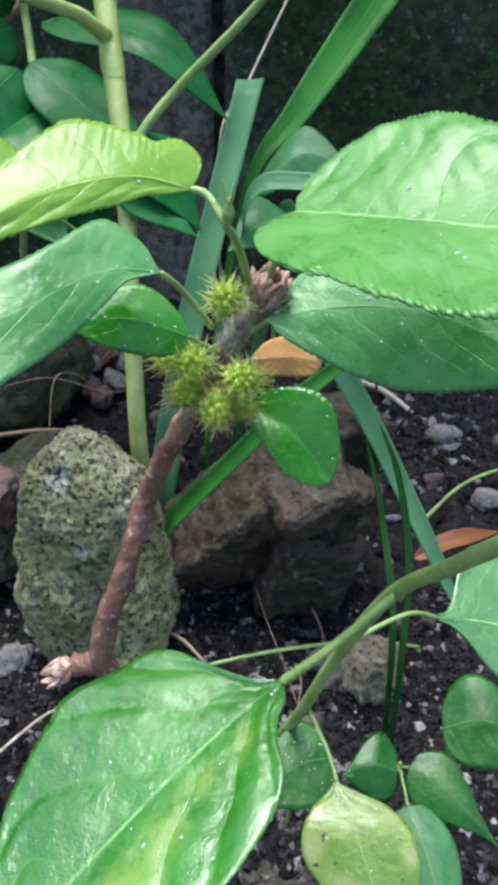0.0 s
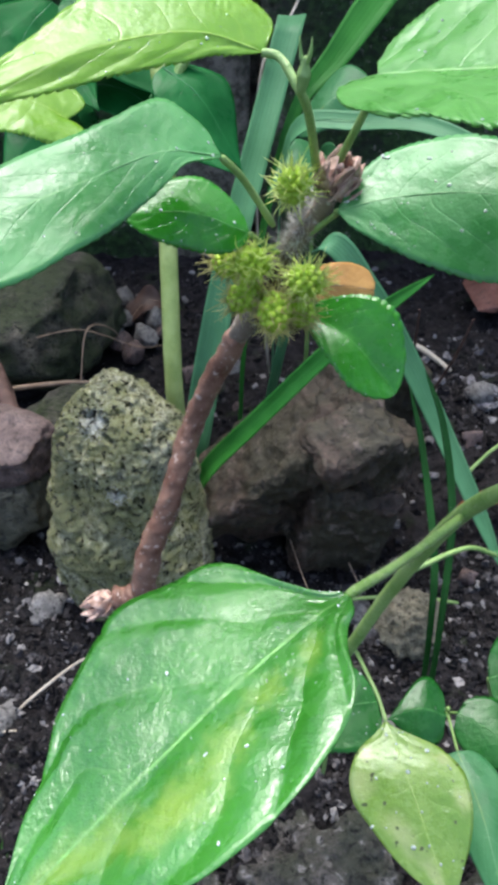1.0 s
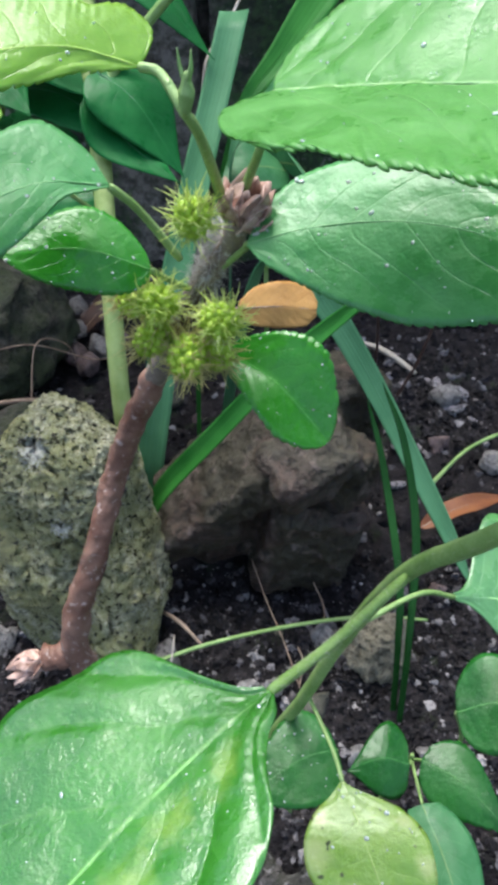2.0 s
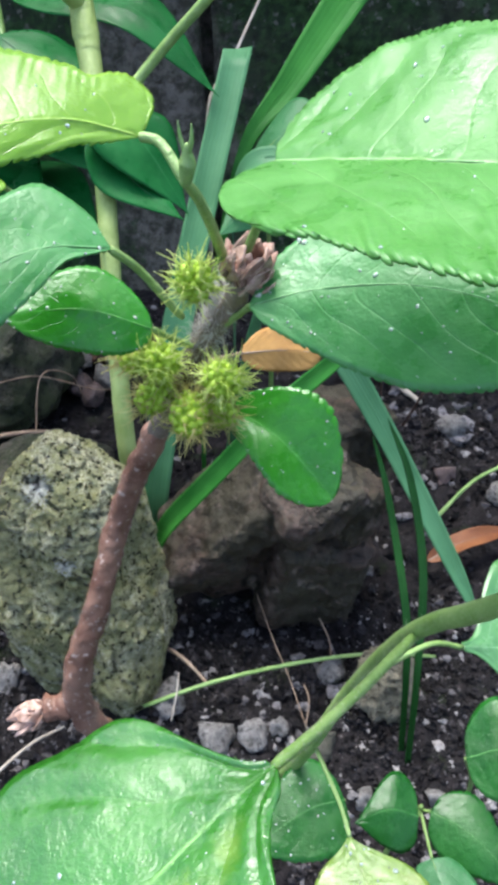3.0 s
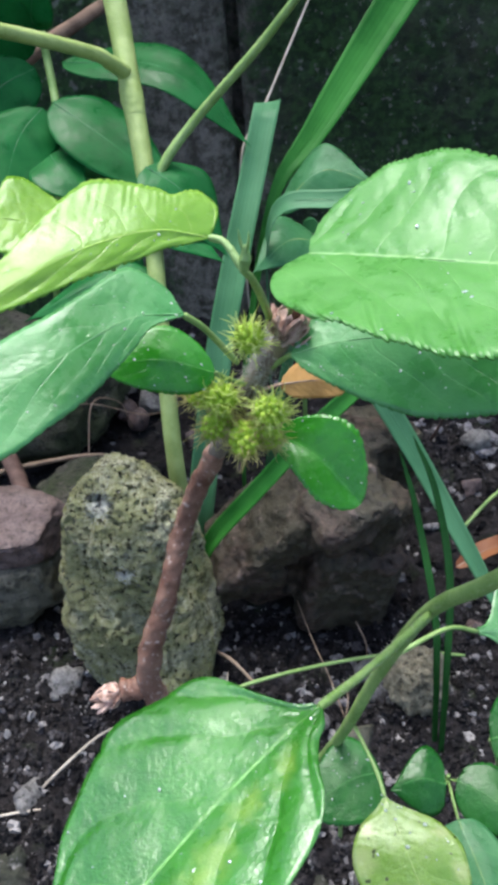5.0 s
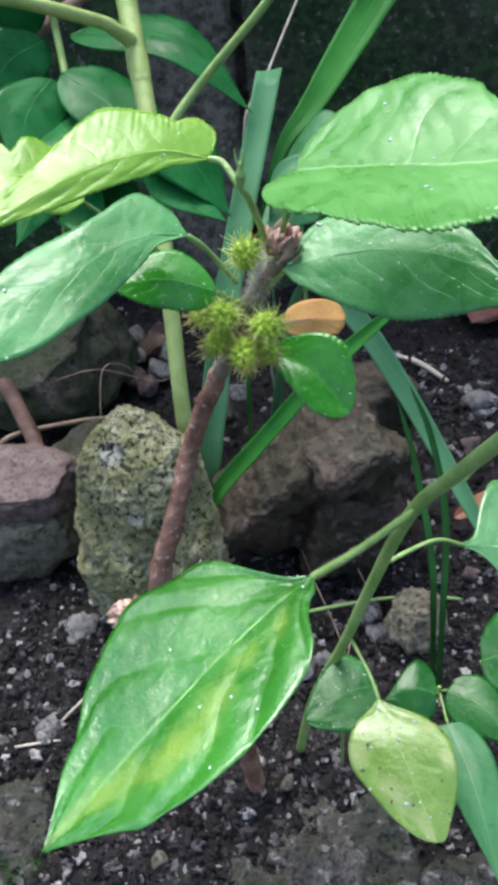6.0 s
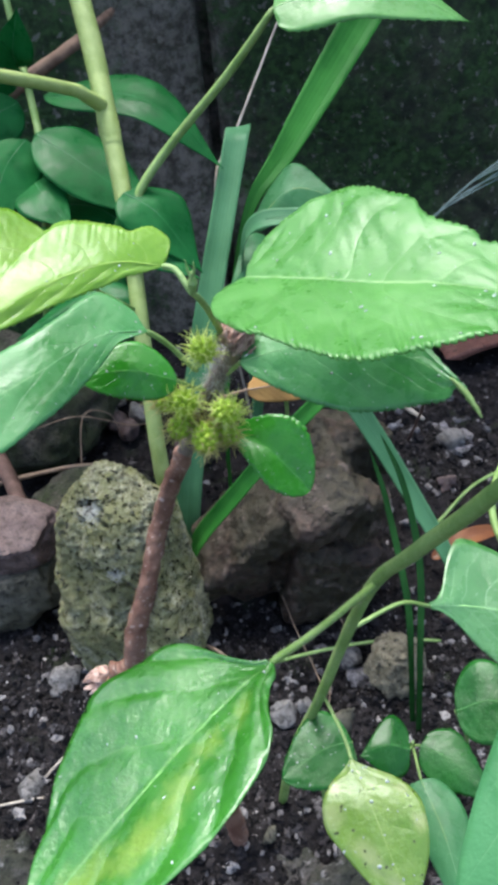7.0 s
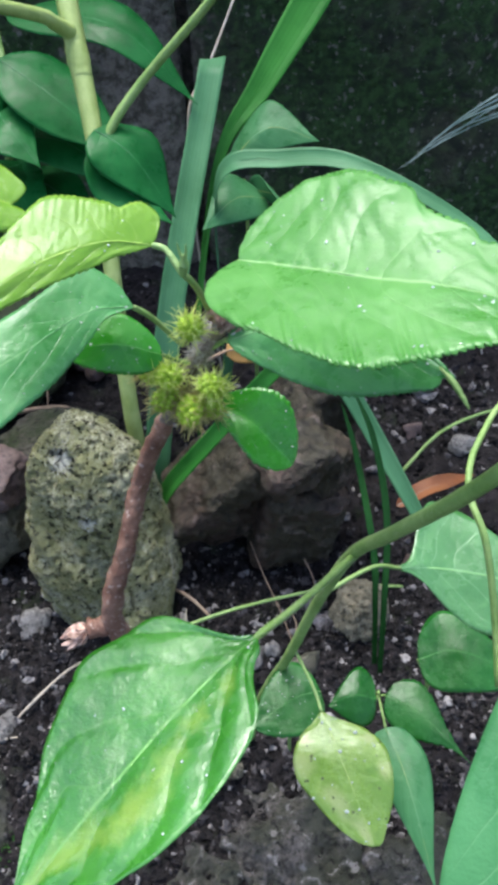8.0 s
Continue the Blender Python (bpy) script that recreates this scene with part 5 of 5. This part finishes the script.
wisp = thing("dry_grass", (0.320, 0.610, -0.004), "bleached half-dry grass tuft of thin twisted strands", "grass")
for k in range(6):
    lift, aside = 0.0035 * (k - 2.5), 0.004 * math.sin(2.4 * k)
    leaf("strand", [(0.320, 0.610, -0.004), (0.315, 0.600, 0.12), (0.290, 0.580, 0.2250 + lift * 1.6), (0.2550, 0.570 + aside, 0.2420 + lift * 1.6), (0.2184, 0.5627 - aside, 0.2429 + lift), (0.1750, 0.5518 + aside, 0.2290 + lift * 0.6), (0.1310 + 0.002 * k, 0.5353, 0.2080 + 0.0006 * k)],
         (-0.0002, 0.0007, 0.0009), (0.0002, -0.0007, -0.0009), strap(2.0, 0.4), STRAW, wisp, steps=54, across=2, camber=0.3, thick=0.0003, seed=k)
stick = rooted(tube("dry_stalk", [(-0.012, 0.57, -0.004), (-0.022, 0.545, 0.15), (-0.0205, 0.558, 0.247), (-0.0015, 0.598, 0.275), (0.0371, 0.6790, 0.3316), (0.07, 0.74, 0.38)], (0.0012, 0.0011, 0.001, 0.001, 0.0008), ROOT, 48, 8), (-0.012, 0.57, -0.004))
tagged(stick, "thin dry grass stalk leaning to the wall", "twig")

# ---- twigs, fallen leaves, roots ----


def lying(name, points, radii, material, label, category):
    ob = rooted(tube(name, points, radii, material, 30, 9, 0.2, points[0][0] * 50), points[0])
    return tagged(ob, label, category)


lying("twig", [(-0.34, 0.48, 0.16), (-0.2000, 0.5845, 0.2947), (-0.1667, 0.6185, 0.3200), (-0.1296, 0.6708, 0.3359), (-0.11, 0.78, 0.345)], (0.004, 0.0055, 0.0055, 0.005, 0.004), stem_material("brown_twig", (0.13, 0.075, 0.05), (0.25, 0.16, 0.11), 0.75), "dry reddish-brown branch leaning on the wall", "twig")
lying("vine_stem", [(-0.062, 0.277, 0.006), (-0.02, 0.287, 0.014), (0.030, 0.297, 0.016), (0.0737, 0.3029, 0.014), (0.11, 0.307, 0.004)], (0.0013, 0.0012, 0.0011), PETIOLE, "thin creeping green stem on the soil", "stem")
lying("vine_stem", [(0.13, 0.42, 0.004), (0.17, 0.455, 0.014), (0.22, 0.48, 0.012), (0.26, 0.49, 0.002)], (0.0015, 0.0014, 0.0012), PETIOLE, "thin creeping green stem on the soil", "stem")
lying("root", [(-0.150, 0.225, 0.003), (-0.135, 0.238, 0.009), (-0.120, 0.255, 0.008), (-0.106, 0.268, 0.002)], (0.0009, 0.0009, 0.0006), ROOT, "pale thin root on the soil", "root")
lying("root", [(-0.185, 0.21, 0.002), (-0.170, 0.208, 0.008), (-0.150, 0.212, 0.006), (-0.138, 0.215, 0.001)], (0.0009, 0.0008, 0.0006), ROOT, "pale thin root on the soil", "root")
lying("twig", [(-0.052, 0.318, 0.004), (-0.040, 0.305, 0.010), (-0.026, 0.292, 0.004)], (0.0012, 0.0012, 0.001), TWIG, "short dry twig on the soil", "twig")
lying("root", [(-0.046, 0.270, 0.002), (-0.043, 0.280, 0.012), (-0.042, 0.292, 0.016)], (0.0006, 0.0006, 0.0004), ROOT, "pale thin root on the soil", "root")
lying("twig", [(-0.30, 0.60, 0.03), (-0.245, 0.517, 0.062), (-0.203, 0.442, 0.058), (-0.195, 0.425, 0.055)], (0.007, 0.0068, 0.0065, 0.006), DARKTWIG, "thick reddish-brown twig on the stones", "twig")
lying("twig", [(-0.26, 0.455, 0.02), (-0.235, 0.462, 0.045), (-0.203, 0.476, 0.045), (-0.156, 0.497, 0.035), (-0.13, 0.51, 0.01)], (0.0022, 0.0022, 0.002, 0.0016), TWIG, "thin dry brown twig over the stones", "twig")
lying("root", [(-0.21, 0.52, 0.06), (-0.17, 0.545, 0.055), (-0.13, 0.575, 0.02), (-0.11, 0.60, 0.006)], (0.0006, 0.0006, 0.0005), TWIG, "thin dry root over the dark stone", "root")
lying("root", [(-0.165, 0.50, 0.03), (-0.160, 0.53, 0.065), (-0.145, 0.56, 0.045), (-0.14, 0.57, 0.01)], (0.0006, 0.0006, 0.0005), TWIG, "thin bent dry root", "root")
lying("root", [(-0.02, 0.41, 0.004), (-0.005, 0.418, 0.016), (0.014, 0.412, 0.012), (0.02, 0.40, 0.003)], (0.001, 0.001, 0.0008), ROOT, "pale thin root on the soil", "root")


lying("straw", [(0.105, 0.612, 0.008), (0.126, 0.586, 0.013), (0.148, 0.561, 0.007)], (0.002, 0.0028, 0.0024), ROOT, "flat beige straw on the soil", "straw")
lying("twig", [(0.115, 0.575, 0.0), (0.106, 0.528, 0.055), (0.093, 0.470, 0.120)], (0.0013, 0.0012, 0.0008), DARKTWIG, "thin dark upright stem", "twig")
lying("twig", [(0.128, 0.536, 0.0), (0.132, 0.500, 0.060), (0.132, 0.470, 0.113)], (0.0013, 0.0012, 0.0008), DARKTWIG, "thin dark upright stem", "twig")
for spine in ([(0.0040, 0.348, 0.016), (0.0129, 0.3168, 0.012), (0.0217, 0.2931, 0.006), (0.0290, 0.2650, 0.004)], [(0.0420, 0.3300, 0.014), (0.0470, 0.3120, 0.012), (0.0456, 0.2991, 0.004)], [(0.0301, 0.2900, 0.004), (0.0318, 0.2760, 0.010), (0.0292, 0.2630, 0.003)]):
    lying("root", spine, (0.0004, 0.0004, 0.0003), TWIG, "hair-thin brown root hanging to the soil", "root")


def fallen_leaf(spine, left, right, material, label, wave=0.25):
    ob = leaf("dead_leaf", spine, left, right, ovate(0.45, 0.5, 0.8), material, steps=40, wave=wave, camber=0.2, midrib=0.0005, rib_material=TWIG, seed=spine[0][0] * 40)
    tagged(rooted(ob, spine[0]), label, "leaf", "fallen leaves")
    for rib in ob.children:
        rib.matrix_parent_inverse = Matrix.Translation(-Vector(spine[0]))


fallen_leaf([(0.118, 0.378, 0.010), (0.145, 0.388, 0.018), (0.185, 0.404, 0.012)], (-0.003, 0.006, 0.003), (0.003, -0.006, -0.001), RUSTLEAF, "curled rust-orange dead leaf on the soil")
fallen_leaf([(-0.15, 0.64, 0.008), (-0.128, 0.652, 0.024), (-0.105, 0.655, 0.010)], (-0.004, 0.010, 0.008), (0.004, -0.010, -0.004), BROWNLEAF, "shrivelled dark brown dead leaf near the wall")

# ---- pebbles and soil crumbs ----


def pebbles():
    rng = random.Random(12)
    whites = [(0.123, 0.560, 0.006), (0.166, 0.553, 0.006), (0.150, 0.585, 0.005), (0.1699, 0.5126, 0.007), (0.178, 0.519, 0.005), (0.160, 0.522, 0.004), (0.185, 0.506, 0.004), (0.030, 0.282, 0.0035), (0.0512, 0.2876, 0.0075), (0.0143, 0.279, 0.004)]
    for _ in range(13):
        whites.append((rng.uniform(0.09, 0.24), rng.uniform(0.43, 0.62), rng.uniform(0.004, 0.009)))
    for k, (x, y, r) in enumerate(whites):
        rock("pebble", (x, y, soil_height(x, y) - r * 0.25), (r * rng.uniform(0.9, 1.5), r * rng.uniform(0.6, 1.0), r * rng.uniform(0.5, 0.85)), QUARTZ, "angular whitish pebble on the dark soil", 300 + k, [((rng.uniform(-0.3, 1), -0.8, 0.4), 0.42), ((rng.uniform(-1, 0), -0.3, 0.6), 0.4), ((rng.uniform(-0.6, 0.6), 0.2, 0.9), 0.42)], 0.5, 0.0, None, (0, 0, 50 * k), 3, "pebbles on the soil", "pebble")
    cluster = [(-0.185, 0.665), (-0.158, 0.672), (-0.141, 0.657), (-0.162, 0.618), (-0.139, 0.592), (-0.154, 0.640), (-0.150, 0.605), (-0.130, 0.620), (-0.170, 0.645), (-0.125, 0.645), (-0.112, 0.625)]
    for k, (x, y) in enumerate(cluster):
        r = 0.010 + 0.005 * ((k * 7) % 5) / 5
        rock("pebble", (x, y, soil_height(x, y) - r * 0.1), (r, r * 0.8, r * 0.9), (REDROCK, PALESTONE)[k % 2], ("pinkish-brown pebble in a heap near the wall", "greyish pebble in a heap near the wall")[k % 2], 400 + k, [((0.4, -0.8, 0.5), 0.65), ((-0.6, -0.3, 0.6), 0.7)], 0.25, 0.0, None, (0, 0, 70 * k), 3, "pebbles on the soil", "pebble")
    spots = [(-0.150, 0.302, 0.012), (0.000, 0.258, 0.009), (0.015, 0.262, 0.006), (0.045, 0.300, 0.009), (0.058, 0.225, 0.008), (0.026, 0.225, 0.007), (-0.048, 0.285, 0.011), (0.165, 0.525, 0.014), (0.095, 0.225, 0.006), (0.036, 0.252, 0.012), (-0.155, 0.222, 0.010), (-0.02, 0.262, 0.012), (0.185, 0.44, 0.013), (0.12, 0.33, 0.008), (0.15, 0.47, 0.01), (-0.06, 0.54, 0.013), (-0.08, 0.57, 0.015), (-0.05, 0.58, 0.012), (0.09, 0.45, 0.012), (0.0, 0.44, 0.01)]
    for _ in range(20):
        x, y = rng.uniform(-0.26, 0.30), rng.uniform(0.06, 0.74)
        spots.append((x, y, rng.uniform(0.003, 0.006)))
    for k, (x, y, r) in enumerate(spots):
        mat = (PALESTONE, GREYROCK, PALESTONE, REDROCK)[rng.randrange(4)] if k > 8 else PALESTONE
        word = {"pale_pebble": "pale brownish", "grey_stone": "grey rough", "reddish_stone": "pinkish-brown"}[mat.name]
        rock("pebble", (x, y, soil_height(x, y) - r * 0.35), (r, r * rng.uniform(0.7, 1.0), r * rng.uniform(0.6, 0.9)), mat, word + " pebble on the dark soil", 100 + k, [((rng.uniform(-1, 1), rng.uniform(-1, 1), 0.4), 0.5), ((rng.uniform(-1, 1), -0.6, 0.6), 0.52), ((rng.uniform(-1, 1), -0.4, 0.2), 0.55)], 0.4, 0.0, None, (0, 0, rng.uniform(0, 180)), 3, "pebbles on the soil", "pebble")


pebbles()


def crumbs():
    """Thousands of soil crumbs and grit, too many to count."""
    rng = np.random.default_rng(7)
    balls = []
    for level in (1, 2):
        bm = bmesh.new()
        bmesh.ops.create_icosphere(bm, subdivisions=level, radius=1.0)
        balls.append((np.array([v.co[:] for v in bm.verts]), np.array([[v.index for v in f.verts] for f in bm.faces])))
        bm.free()
    count = 56000
    x, y = rng.uniform(-0.30, 0.34, count), rng.uniform(0.03, 0.78, count)
    r = 0.0005 + 0.0030 * rng.random(count) ** 7
    near = np.arange(count) > 26000
    y[near] = rng.uniform(0.03, 0.36, near.sum())
    x[near] = rng.uniform(-0.2, 0.18, near.sum())
    patch = np.arange(count) < 2000
    x[patch], y[patch] = rng.normal(0.175, 0.05, 2000), rng.normal(0.52, 0.06, 2000)
    r[patch] *= 1.3
    clod = np.arange(count) >= 55200
    r[clod] = rng.uniform(0.0016, 0.0036, clod.sum())
    verts, faces, total = [], [], 0
    for k in range(count):
        unit, tris = balls[1 if r[k] > 0.0014 else 0]
        shape = unit * (1 + 0.34 * rng.standard_normal((len(unit), 1))) * rng.uniform(0.45, 1.3, 3) * r[k]
        verts.append(shape + (x[k], y[k], soil_height(x[k], y[k]) + r[k] * (0.25 if r[k] < 0.0022 else 0.05)))
        faces.append(tris + total)
        total += len(unit)
    ob = mesh_object("soil_crumbs", np.concatenate(verts), np.concatenate(faces).tolist(), CRUMBS, smooth=False)
    tagged(ob, "loose dark soil crumbs and pale grit", "soil", kind="stuff")


crumbs()


def moss():
    """A small cushion of moss on the soil: hundreds of short pointed leaflets."""
    rng = random.Random(21)
    verts, faces = [], []
    for k in range(900):
        x, y = -0.165 + rng.gauss(0, 0.011), 0.146 + rng.gauss(0, 0.009)
        z = soil_height(x, y) + 0.004 * math.exp(-((x + 0.165) ** 2 + (y - 0.146) ** 2) / 0.0002)
        lean = Vector((rng.uniform(-1, 1), rng.uniform(-1, 1), 1.4)).normalized() * rng.uniform(0.002, 0.0045)
        side = Vector((rng.uniform(-1, 1), rng.uniform(-1, 1), 0)).normalized() * 0.0005
        p, n = vec(x, y, z), len(verts)
        verts += [p - side, p + side, p + lean * 0.6 + side * 0.8, p + lean * 0.6 - side * 0.8, p + lean]
        faces += [(n, n + 1, n + 2, n + 3), (n + 3, n + 2, n + 4)]
    tagged(mesh_object("moss_cushion", verts, faces, MOSS), "small bright green moss cushion on the dark soil", "moss", kind="stuff")


moss()
